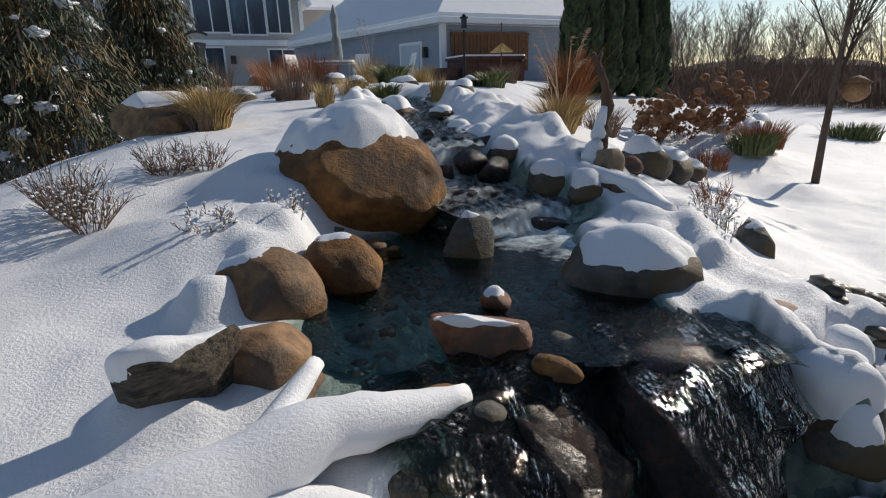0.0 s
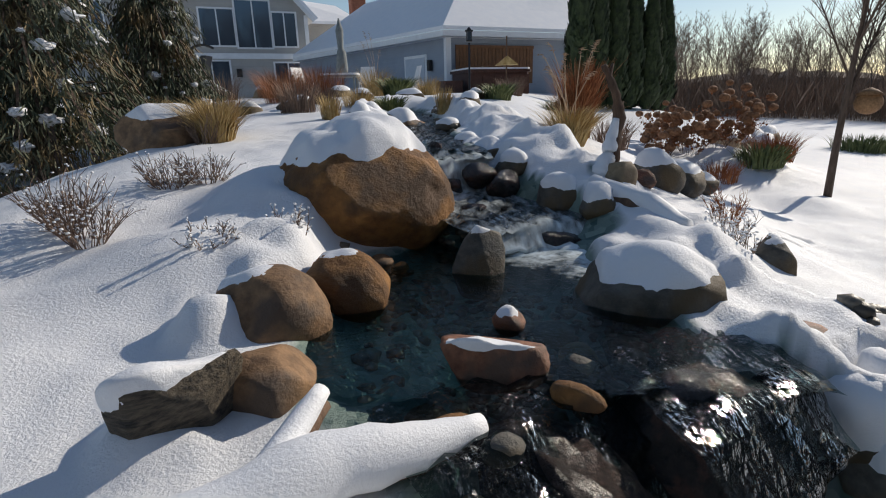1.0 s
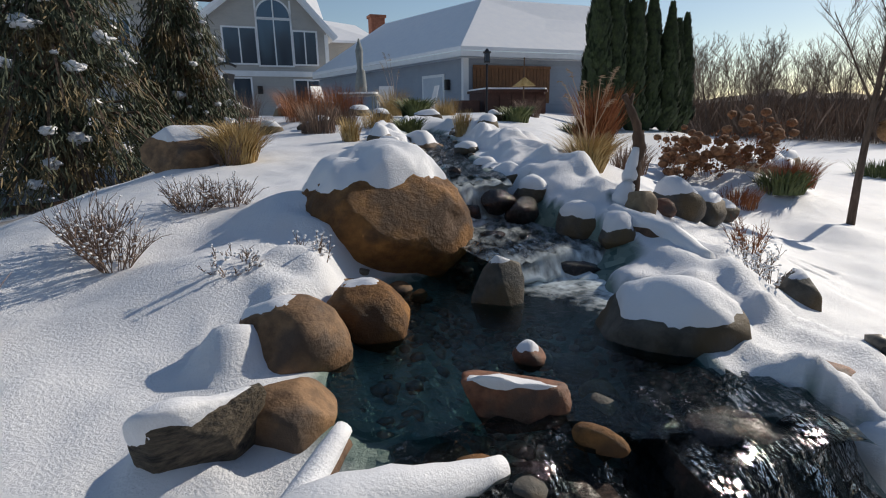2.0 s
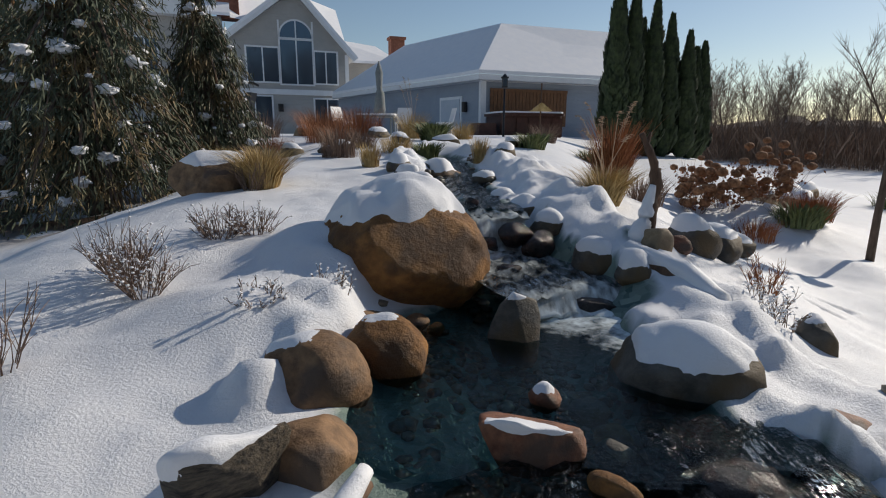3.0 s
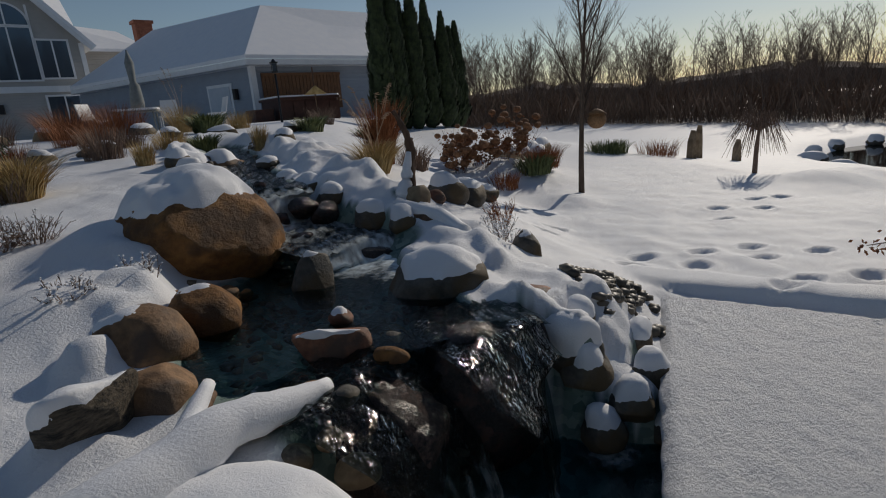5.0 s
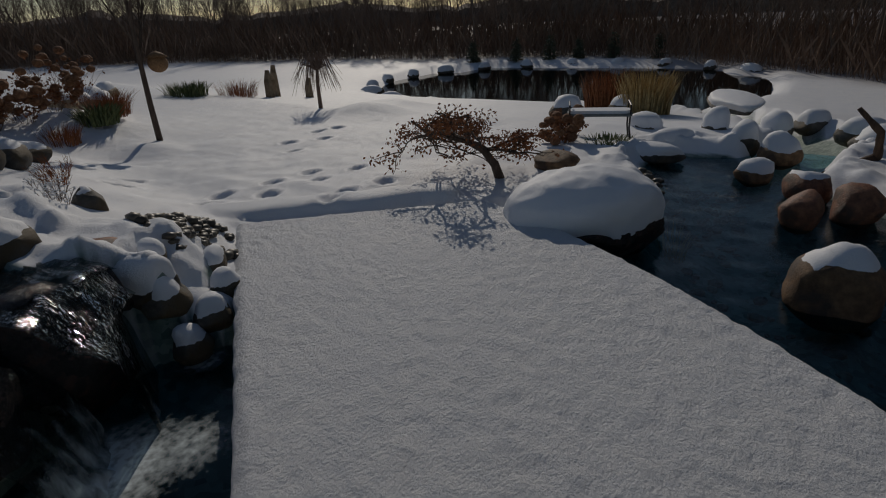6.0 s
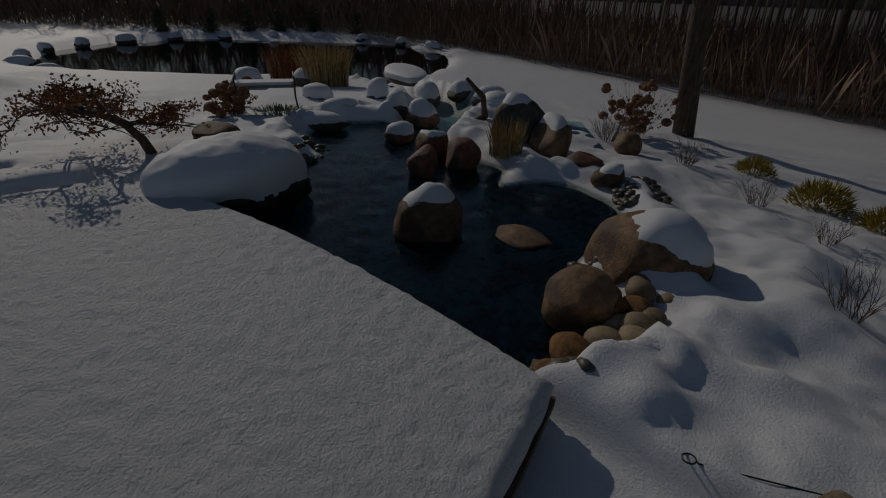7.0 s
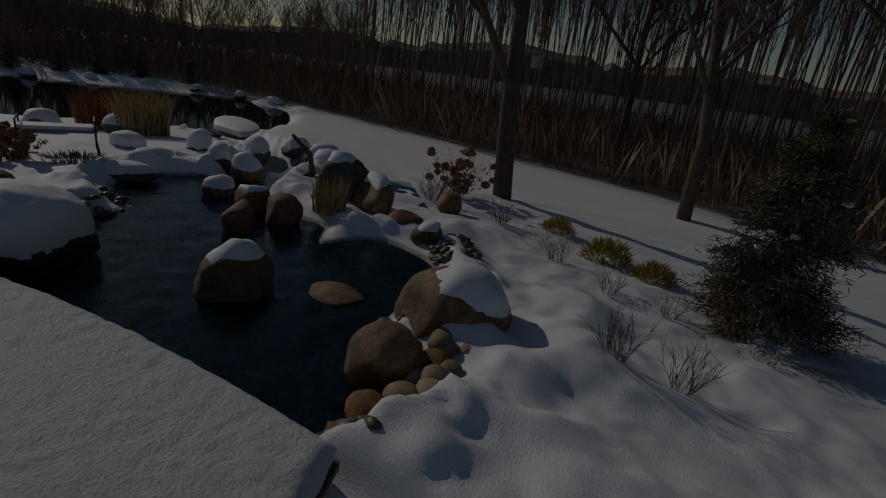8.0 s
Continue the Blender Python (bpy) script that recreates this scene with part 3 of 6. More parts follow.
stone("boulder", -0.59, 3.58, 0.66, (0.57, 0.55, 0.49), M_OCHRE, "large rusty ochre boulder with a thick snow cap beside the cascade", 4, 190, 0.10, 0.34, 5, 0.035, 5, (0, 6), slide=(-0.10, 0.25), cut=(0.74, 0.92))
stone("boulder", 0.15, 2.88, 0.46, (0.24, 0.20, 0.25), M_GREY, "pointed grey-brown rock standing in the pool", 11, 20, 0.015, 0.78, 13, 0.02, 4, cut=(0.42, 0.68))
stone("boulder", -0.76, 2.11, 0.49, (0.25, 0.20, 0.22), M_BROWN, "rounded brown boulder with a snow patch at the pool edge", 12, 20, 0.015, 0.80, 2, 0.012, 4, slide=(-0.45, -0.15))
stone("boulder", -0.52, 2.44, 0.49, (0.23, 0.18, 0.18), M_OCHRE, "rounded ochre boulder with a snow patch at the pool edge", 13, -15, 0.02, 0.72, 2, 0.012, 4, slide=(-0.35, 0.0))
stone("boulder", -0.80, 2.86, 0.50, (0.20, 0.12, 0.10), M_BROWN, "flat brown rock behind the round boulders", 14, 10, 0.03, 0.5, 6, 0.03, 3)
stone("boulder", -0.63, 1.66, 0.45, (0.18, 0.16, 0.12), M_BROWN, "angular brown rock at the pool edge", 15, 25, 0.0, 0.3, 7, 0.02, 4)
stone("boulder", -0.84, 1.46, 0.47, (0.26, 0.09, 0.24), M_STRIPE, "dark banded slab rock leaning in the snow", 16, 40, 0.035, 0.60, 14, 0.06, 4, (25, 0), cut=(0.5, 0.75), slide=(-0.5, -0.7))
stone("boulder", 0.90, 2.39, 0.45, (0.35, 0.26, 0.19), M_GREY, "dark boulder under a broad snow cap in the pool", 17, -12, 0.05, 0.38, 4, 0.03, 4, slide=(-0.15, -0.25))
stone("boulder", 0.10, 1.77, 0.45, (0.22, 0.17, 0.12), M_RED, "reddish slab with snow on top in the shallow pool", 18, -8, 0.028, 0.55, 12, 0.04, 4, cut=(0.5, 0.75))
stone("boulder", 0.22, 2.10, 0.45, (0.065, 0.06, 0.06), M_RED, "small orange rock with a dab of snow in the pool", 19, 0, 0.015, 0.5, 4, 0.03, 3)
stone("boulder", 1.86, 3.02, 0.34, (0.17, 0.14, 0.20), M_GREY, "dark upright rock with a small snow patch on the bank", 20, 15, 0.02, 0.72, 5, 0.03, 4)
stone("boulder", 1.42, 2.14, 0.37, (0.13, 0.11, 0.05), M_RED, "wet red-brown flat rock on the snowy bank", 22, -20, 0.0, 0.5, 7, 0.03, 3)
stone("boulder", 0.86, 1.66, 0.03, (0.46, 0.32, 0.43), M_WET, "large black wet rock under running water", 23, 6, 0.0, 0.5, 8, 0.05, 4)
stone("boulder", 0.22, 1.42, 0.08, (0.40, 0.26, 0.31), M_PURPLE, "wet gravelly spill rock under running water", 24, -35, 0.0, 0.5, 5, 0.06, 4)
stone("boulder", 0.36, 1.56, 0.43, (0.095, 0.05, 0.05), M_OCHRE, "small yellow-brown rock at the spill edge", 25, -40, 0.0, 0.5, 5, 0.03, 3)
stone("boulder", -0.40, 0.86, 0.16, (0.52, 0.30, 0.13), M_BROWN, "flat brown ledge rock under a thick snow blanket", 26, -14, 0.14, -0.10, 6, 0.04, 4, slide=(-0.25, -0.05))
stone("boulder", -2.62, 5.10, gz(-2.62, 5.1) + 0.12, (0.42, 0.26, 0.24), M_BROWN, "brown rock with a snow top on the slope", 27, 12, 0.05, 0.5, 8, 0.03, 4)
for i, (bx, by, bz, br, bm_, cov) in enumerate((
        (0.42, 2.16, 0.36, 0.075, M_GREY, 2), (0.48, 2.0, 0.34, 0.07, M_BROWN, 2), (0.44, 1.82, 0.38, 0.075, M_GREY, 2), (0.30, 2.28, 0.35, 0.06, M_BED, 2),
        (-0.10, 1.55, 0.36, 0.07, M_BROWN, 2), (-0.02, 1.45, 0.40, 0.06, M_OCHRE, 2), (0.12, 1.38, 0.38, 0.06, M_GREY, 2), (0.02, 1.22, 0.30, 0.055, M_TAN, 2),
        (-0.12, 1.18, 0.28, 0.07, M_GREY, 2), (0.10, 1.12, 0.20, 0.08, M_TAN, 2), (-0.42, 3.05, 0.42, 0.07, M_BROWN, 2), (-0.30, 3.0, 0.40, 0.05, M_OCHRE, 2), (-0.52, 2.9, 0.44, 0.06, M_GREY, 2))):
    stone("stone", bx, by, bz, (br * 1.15, br, br * 0.75), bm_, "smooth wet stone in the shallow stream", 60 + i, i * 37, facets=1, rough=0.01, group="stones in the stream", category="stone")
# rocks along the right bank and the upper stream
for i, (bx, by, bz, sx, sy, sz, bm_, sn, lab) in enumerate((
        (0.78, 3.80, 0.65, 0.17, 0.14, 0.13, M_GREY, 0.07, "dark bank rock under a snow lump"),
        (0.98, 3.58, 0.61, 0.13, 0.12, 0.13, M_GREY, 0.07, "dark bank rock under a snow lump"),
        (0.52, 4.30, 0.78, 0.17, 0.14, 0.12, M_GREY, 0.08, "dark bank rock under a snow lump"),
        (0.38, 4.62, 0.88, 0.16, 0.14, 0.10, M_GREY, 0.08, "dark bank rock under a snow lump"),
        (0.16, 4.95, 0.93, 0.13, 0.10, 0.08, M_GREY, 0.06, "flat bank rock under a snow pad"),
        (1.22, 3.85, 0.78, 0.13, 0.11, 0.12, M_TAN, 0.0, "rounded tan rock on the bank"),
        (1.42, 4.00, 0.76, 0.10, 0.09, 0.09, M_RED, 0.0, "small reddish rock on the bank"),
        (1.66, 4.40, 0.82, 0.22, 0.17, 0.21, M_GREY, 0.06, "grey-brown rock with snow on its back"),
        (2.02, 4.75, 0.80, 0.27, 0.18, 0.17, M_GREY, 0.05, "grey rock with a snow top"),
        (2.50, 5.55, 0.72, 0.24, 0.18, 0.14, M_GREY, 0.05, "flat grey rock with a snow top"),
        (-0.50, 6.55, 1.18, 0.28, 0.22, 0.17, M_BROWN, 0.09, "brown rock with a snow cap by the upper stream"),
        (-0.62, 5.50, 1.07, 0.13, 0.11, 0.07, M_RED, 0.06, "small rock with a snow pad in the stream"),
        (-0.95, 6.15, 1.15, 0.18, 0.13, 0.12, M_GREY, 0.07, "grey rock with snow beside the stream"),
        (-0.80, 5.75, 1.10, 0.14, 0.11, 0.11, M_GREY, 0.05, "grey rock with snow beside the stream"),
        (0.02, 5.9, 1.10, 0.16, 0.12, 0.08, M_GREY, 0.05, "grey rock with snow beside the stream"),
        (0.34, 7.5, 1.25, 0.18, 0.14, 0.13, M_GREY, 0.07, "grey rock with snow beside the stream"),
        (0.02, 4.00, 0.70, 0.10, 0.08, 0.09, M_WET, 0.0, "black wet rock in the cascade"),
        (0.22, 4.02, 0.78, 0.13, 0.09, 0.10, M_WET, 0.0, "black wet rock in the cascade"),
        (0.40, 3.98, 0.72, 0.15, 0.10, 0.12, M_WET, 0.0, "black wet rock in the cascade"),
        (-0.10, 4.55, 0.94, 0.07, 0.06, 0.07, M_WET, 0.0, "small wet rock in the stream"),
        (0.15, 3.62, 0.60, 0.10, 0.07, 0.06, M_WET, 0.0, "black wet rock in the cascade"))):
    bz = bz if bm_ is M_WET else min(bz, gz(bx, by) + (0.12 if sn else 0.4) * sz)
    wide = 1.25 if sn else 1.1
    stone("boulder", bx, by, bz, (sx * wide, sy * wide, sz), bm_, lab, 100 + i, i * 53, sn * 0.7, 0.42, 9, 0.04, 3, group="rocks of the stream bank")
stone("boulder", 1.20, 1.92, 0.16, (0.26, 0.16, 0.20), M_WET, "dark rock shelf under the snow pillow", 388, -52, 0.0, 0.5, 7, 0.04, 4, group="rocks of the stream bank")
stone("boulder", 1.44, 1.74, 0.10, (0.20, 0.14, 0.20), M_GREY, "dark rock shelf under a snow lump", 389, -40, 0.06, 0.05, 7, 0.04, 4, group="rocks of the stream bank")
for i, (bx, by, bz, sx, sy, sz, sn) in enumerate(((1.50, 1.66, 0.02, 0.17, 0.13, 0.15, 0.06), (1.68, 1.50, -0.14, 0.15, 0.12, 0.13, 0.05), (1.46, 1.46, -0.24, 0.14, 0.11, 0.12, 0.05),
                                                    (1.92, 1.62, -0.08, 0.16, 0.13, 0.12, 0.06), (1.62, 1.92, 0.22, 0.15, 0.12, 0.10, 0.06), (1.84, 1.38, -0.28, 0.12, 0.10, 0.10, 0.04), (2.05, 1.90, 0.0, 0.16, 0.12, 0.10, 0.06))):
    stone("boulder", bx, by, bz, (sx, sy, sz), M_GREY, "dark bank rock with a snow lump above the lower pool", 380 + i, i * 67, sn * 0.8, 0.35, 9, 0.05, 3, group="rocks of the stream bank")
# step ledges under the two upper falls
stone("boulder", 0.0, 4.28, 0.66, (0.42, 0.20, 0.24), M_WET, "black ledge rock behind the upper fall", 140, 0, facets=7, sub=4)
stone("boulder", 0.42, 3.52, 0.36, (0.56, 0.26, 0.21), M_WET, "black ledge rock behind the cascade", 141, -32, facets=7, sub=4)
# garden wall stones before the house
for i, (bx, by, s) in enumerate(((-7.4, 15.5, 0.9), (-6.2, 15.2, 0.8), (-5.0, 15.4, 0.7), (-3.9, 15.6, 0.6), (-6.4, 12.9, 0.55), (-5.6, 12.2, 0.5), (-4.8, 11.2, 0.5), (-2.6, 14.0, 0.5), (-1.6, 11.0, 0.45), (-0.6, 10.2, 0.4), (0.6, 9.6, 0.35), (-3.2, 9.0, 0.4), (-2.2, 8.2, 0.35))):
    stone("boulder", bx, by, gz(bx, by) + s * 0.06, (s * 0.85, s * 0.55, s * 0.40), M_TAN if i < 4 else M_GREY, "pale garden rock half buried in snow", 160 + i, i * 61, 0.06 * s + 0.02, 0.45, 11, 0.04, 3, group="garden rocks", cut=(0.5, 0.8))

# ---- lower pool stones ----
for i, (bx, by, bz, sx, sy, sz, bm_, sn, cov, lab) in enumerate((
        (4.05, -2.12, -0.26, 0.34, 0.30, 0.30, M_BROWN, 0.06, 0.50, "rounded brown boulder with a snow cap in the pool"),
        (3.95, -2.95, -0.36, 0.30, 0.20, 0.06, M_BROWN, 0.0, 0.5, "flat brown rock awash in the pool"),
        (3.32, -3.85, -0.20, 0.50, 0.45, 0.36, M_BROWN, 0.05, 0.45, "large tan-brown boulder with snow on its back"),
        (2.72, -3.22, -0.26, 0.27, 0.25, 0.25, M_BROWN, 0.0, 0.5, "rounded brown boulder at the pool edge"),
        (5.61, -1.95, -0.22, 0.20, 0.19, 0.22, M_RED, 0.0, 0.5, "upright reddish boulder in the pool"),
        (6.45, -2.05, -0.22, 0.26, 0.22, 0.20, M_RED, 0.03, 0.6, "reddish boulder in the pool"),
        (5.95, -2.40, -0.22, 0.25, 0.22, 0.22, M_RED, 0.0, 0.6, "reddish boulder in the pool"),
        (6.85, -3.15, -0.05, 0.42, 0.36, 0.42, M_GREY, 0.08, 0.62, "large blocky dark rock with a snow top"),
        (6.35, -3.55, -0.12, 0.36, 0.28, 0.30, M_BROWN, 0.10, 0.62, "angular brown rock with a snow lump"),
        (5.75, -3.85, -0.24, 0.24, 0.20, 0.18, M_RED, 0.0, 0.6, "rounded orange rock on the shore"),
        (5.30, -4.05, -0.24, 0.22, 0.18, 0.15, M_BROWN, 0.05, 0.5, "rounded brown rock with snow on the shore"),
        (6.95, -4.70, gz(6.95, -4.7) + 0.10, 0.26, 0.20, 0.20, M_BROWN, 0.0, 0.6, "pointed brown rock in the snow"),
        (8.40, -1.35, -0.25, 0.24, 0.20, 0.22, M_GREY, 0.14, 0.2, "dark rock under a tall snow cap"),
        (8.00, -1.80, -0.25, 0.26, 0.22, 0.20, M_BROWN, 0.12, 0.3, "brown rock under a snow cap"),
        (7.05, -1.55, -0.30, 0.26, 0.20, 0.13, M_BROWN, 0.08, 0.3, "low brown rock with snow in the stream"),
        (9.2, -0.95, -0.25, 0.30, 0.24, 0.26, M_GREY, 0.14, 0.2, "dark rock under a tall snow cap"),
        (9.9, -1.75, -0.35, 0.28, 0.24, 0.24, M_GREY, 0.12, 0.2, "dark rock under a snow cap"),
        (7.55, -0.25, -0.28, 0.50, 0.22, 0.10, M_GREY, 0.08, 0.0, "flat dark rock under a snow sheet"),
        (8.3, -0.45, -0.26, 0.34, 0.22, 0.14, M_GREY, 0.09, 0.0, "flat dark rock under a snow sheet"),
        (6.55, 0.02, -0.24, 0.36, 0.20, 0.09, M_GREY, 0.07, 0.0, "flat dark rock under a snow sheet"),
        (9.0, 0.1, -0.2, 0.32, 0.26, 0.16, M_GREY, 0.10, 0.0, "dark rock under a snow sheet"),
        (5.9, 0.55, -0.05, 0.30, 0.24, 0.16, M_BROWN, 0.0, 0.5, "bare brown rock beside the maple"),
        (10.6, 1.9, -0.28, 0.40, 0.3, 0.24, M_GREY, 0.10, 0.3, "grey rock with snow near the pond"),
        (11.6, 1.0, -0.35, 0.34, 0.3, 0.20, M_GREY, 0.10, 0.3, "grey rock with snow near the pond"),
        (9.2, -3.0, -0.3, 0.4, 0.3, 0.22, M_GREY, 0.08, 0.2, "dark rock with snow by the outflow"),
        (10.6, -3.0, -0.45, 0.4, 0.3, 0.22, M_GREY, 0.08, 0.2, "dark rock with snow by the outflow"),
        (12.2, -2.4, -0.6, 0.4, 0.3, 0.22, M_GREY, 0.08, 0.2, "dark rock with snow by the outflow"))):
    stone("boulder", bx, by, bz, (sx, sy, sz), bm_, lab, 200 + i, i * 47, sn, cov, 3, 0.02, 4 if i < 4 else 3, group="boulders of the lower pool", slide=(-0.3, -0.5) if i == 2 else (0, 0))
stone("boulder", 13.3, -1.0, -0.42, (1.3, 0.5, 0.13), M_GREY, "long flat slab rock under snow near the pond", 240, 15, 0.09, -0.2, 6, 0.03, 4)
stone("boulder", 4.35, -0.25, -0.20, (0.78, 0.50, 0.34), M_WET, "massive dark slab rock under a deep snow pillow", 241, -42, 0.20, -0.15, 5, 0.03, 5)
# round cobbles at the corner of the lower pool
rnd = random.Random(8)
for i, (cx, cy, cr, up) in enumerate(((2.20, -3.05, 0.13, 0), (2.33, -3.28, 0.11, 0), (2.50, -3.42, 0.10, 0), (2.62, -3.55, 0.11, 0.05), (2.42, -3.50, 0.11, 0.05), (2.80, -3.62, 0.10, 0.08),
                                      (2.62, -3.38, 0.09, 0.08), (2.95, -3.70, 0.11, 0.06), (2.30, -3.45, 0.10, 0.04), (2.15, -3.25, 0.10, 0.02), (2.75, -3.80, 0.09, 0.04), (3.0, -3.92, 0.08, 0.06),
                                      (2.05, -2.90, 0.09, -0.03), (2.50, -3.62, 0.08, 0.06), (2.92, -4.02, 0.07, 0.05), (3.1, -4.15, 0.08, 0.05))):
    stone("cobble", cx, cy, -0.27 + up, (cr * 1.15, cr, cr * 0.8), M_TAN if i % 3 else M_OCHRE, "smooth tan river cobble at the pool edge", 260 + i, i * 71, facets=1, rough=0.004, group="river cobbles", category="cobble")

# pebbles: stream beds and shore gravel
def pebbles(name, spots, count, lo, hi, material, label, seed, sub=1):
    rnd = random.Random(seed)
    bv, bf = BALL[sub]
    V, F, o = [], [], 0
    for _ in range(count):
        cx, cy, rx, ry = rnd.choice(spots)
        x, y = cx + rnd.uniform(-rx, rx), cy + rnd.uniform(-ry, ry)
        r = rnd.uniform(lo, hi)
        a = rnd.uniform(0, 6.3)
        q = bv * (r * rnd.uniform(0.9, 1.5), r, r * rnd.uniform(0.5, 0.8))
        c, s = math.cos(a), math.sin(a)
        q = np.stack([q[:, 0] * c - q[:, 1] * s + x, q[:, 0] * s + q[:, 1] * c + y, q[:, 2]], -1)
        q[:, 2] += gz(x, y) + r * 0.25
        V.append(q)
        F += [tuple(i + o for i in f) for f in bf]
        o += len(bv)
    ob = part(name, Shape().add(np.concatenate(V), F), material, None, label, True)
    return tagged(ob, label, "pebbles", kind="stuff")


def island(m):
    n, l = m.node_tree.nodes, m.node_tree.links
    b = n["Principled BSDF"]
    src = b.inputs["Base Color"].links[0].from_socket
    ge, hs, ma = n.new("ShaderNodeNewGeometry"), n.new("ShaderNodeHueSaturation"), n.new("ShaderNodeMapRange")
    ma.inputs["To Min"].default_value, ma.inputs["To Max"].default_value = 0.45, 1.6
    l.new(ge.outputs["Random Per Island"], ma.inputs["Value"])
    l.new(ma.outputs[0], hs.inputs["Value"])
    l.new(src, hs.inputs["Color"])
    l.new(hs.outputs[0], b.inputs["Base Color"])
    return m


M_PEB = island(mat("pebble", (0.06, 0.055, 0.045), (0.17, 0.14, 0.10), 12.0, 0.45, 0.3, 40.0))
pebbles("pebbles_upper_pool", ((0.05, 2.3, 0.5, 0.75), (0.4, 2.2, 0.4, 0.7), (-0.35, 2.8, 0.3, 0.3)), 620, 0.015, 0.05, M_PEB, "wet pebbles on the pool bed", 5)
pebbles("pebbles_stream", ((-0.2, 5.5, 0.3, 1.2), (-0.4, 7.2, 0.3, 1.2), (0.3, 3.6, 0.4, 0.3)), 260, 0.02, 0.06, M_PEB, "wet pebbles in the stream", 6)
pebbles("pebbles_lower_pool", ((2.5, -2.4, 0.7, 0.7), (3.6, -2.3, 1.3, 1.2), (6.2, -0.9, 0.9, 0.6), (5.0, -4.25, 0.35, 0.25)), 700, 0.02, 0.07, M_PEB, "wet pebbles on the lower pool bed", 7)
pebbles("gravel_bank", ((2.05, 2.2, 0.25, 0.25), (2.3, 2.45, 0.25, 0.2)), 130, 0.025, 0.06, M_PEB, "bare gravel beside the bridge", 9)


# ---- the bridge ----
def bridge():
    ob = thing("footbridge", 1.9, -0.45, 0.0, "wooden footbridge buried under smooth fresh snow", "bridge")
    corner = [Vector(p) - Vector((1.9, -0.45)) for p in ((2.76, 2.54), (4.26, 0.72), (1.66, -2.85), (-0.86, -1.72))]
    n = 190
    v, f = [], []
    for j in range(n + 1):
        for i in range(n + 1):
            a, b = i / n, j / n
            p = (corner[0] * (1 - a) + corner[1] * a) * (1 - b) + (corner[3] * (1 - a) + corner[2] * a) * b + Vector((0.19, -0.14)) * (4 * b * (1 - b) * a)
            e = min(a * 2.5, (1 - a) * 2.5, b * 4.4, (1 - b) * 4.4)
            edge = 0.012 * noise.noise(Vector((p.x * 5, p.y * 5, 1)))
            z = -0.06 * (1 - min(e / 0.09, 1)) ** 2.2 + 0.012 * noise.noise(Vector((p.x * 0.8, p.y * 0.8, 4))) + 0.008 * noise.noise(Vector((p.x * 9, p.y * 9, 9))) + 0.009 * noise.noise(Vector((p.x * 17, p.y * 17, 3)))
            out = p * (edge * (1 if e < 0.02 else 0))
            v.append((p.x + out.x, p.y + out.y, z))
    for j in range(n):
        for i in range(n):
            k = j * (n + 1) + i
            f.append((k, k + n + 1, k + n + 2, k + 1))
    rim = [i for i in range(n + 1)] + [(n + 1) * j + n for j in range(1, n + 1)] + [(n + 1) * n + i for i in range(n - 1, -1, -1)] + [(n + 1) * j for j in range(n - 1, 0, -1)]
    base = len(v)
    for k in rim:
        x, y, z = v[k]
        v.append((x * 0.995, y * 0.995, -0.125 + 0.012 * noise.noise(Vector((x * 6, y * 6, 2)))))
    m = len(rim)
    for k in range(m):
        f.append((rim[k], rim[(k + 1) % m], base + (k + 1) % m, base + k))
    part("snow_blanket", Shape().add(v, f), M_CRUST, ob, "smooth granular blanket of snow", True)
    along = (corner[3] - corner[0]).normalized()
    side = (corner[1] - corner[0]).normalized()
    turn = math.atan2(side.y, side.x)
    length = (corner[3] - corner[0]).length
    count = 30
    for k in range(count):
        a = (k + 0.5) / count
        left, right = corner[0].lerp(corner[3], a), corner[1].lerp(corner[2], a) + Vector((0.175, -0.13)) * (4 * a * (1 - a))
        mid = (left + right) / 2
        part("plank", Shape().box(mid.x, mid.y, -0.15, (right - left).length * 0.985, length / count * 0.9, 0.045, math.atan2((right - left).y, (right - left).x), 0.006), M_PLANK, ob)
    for s in (0.06, 0.5, 0.94):
        a, b = corner[0].lerp(corner[1], s), corner[3].lerp(corner[2], s)
        d = b - a
        mid = (a + b) / 2
        part("beam", Shape().box(mid.x, mid.y, -0.225, d.length * 0.97, 0.10, 0.10, math.atan2(d.y, d.x), 0.01), M_PLANK, ob)
    return ob


bridge()


# ---- driftwood ----
def limb(shape, path, r0, r1, sides=9, wob=0.15, seed=0):
    rnd = random.Random(seed)
    pts = [Vector(p) for p in path]
    out, rad = [], []
    for i in range(len(pts) - 1):
        for k in range(4):
            t = k / 4
            out.append(pts[i].lerp(pts[i + 1], t))
    out.append(pts[-1])
    n = len(out)
    for i in range(n):
        rad.append((r0 + (r1 - r0) * i / (n - 1)) * (1 + rnd.uniform(-wob, wob)))
    return shape.tube(out, rad, sides)


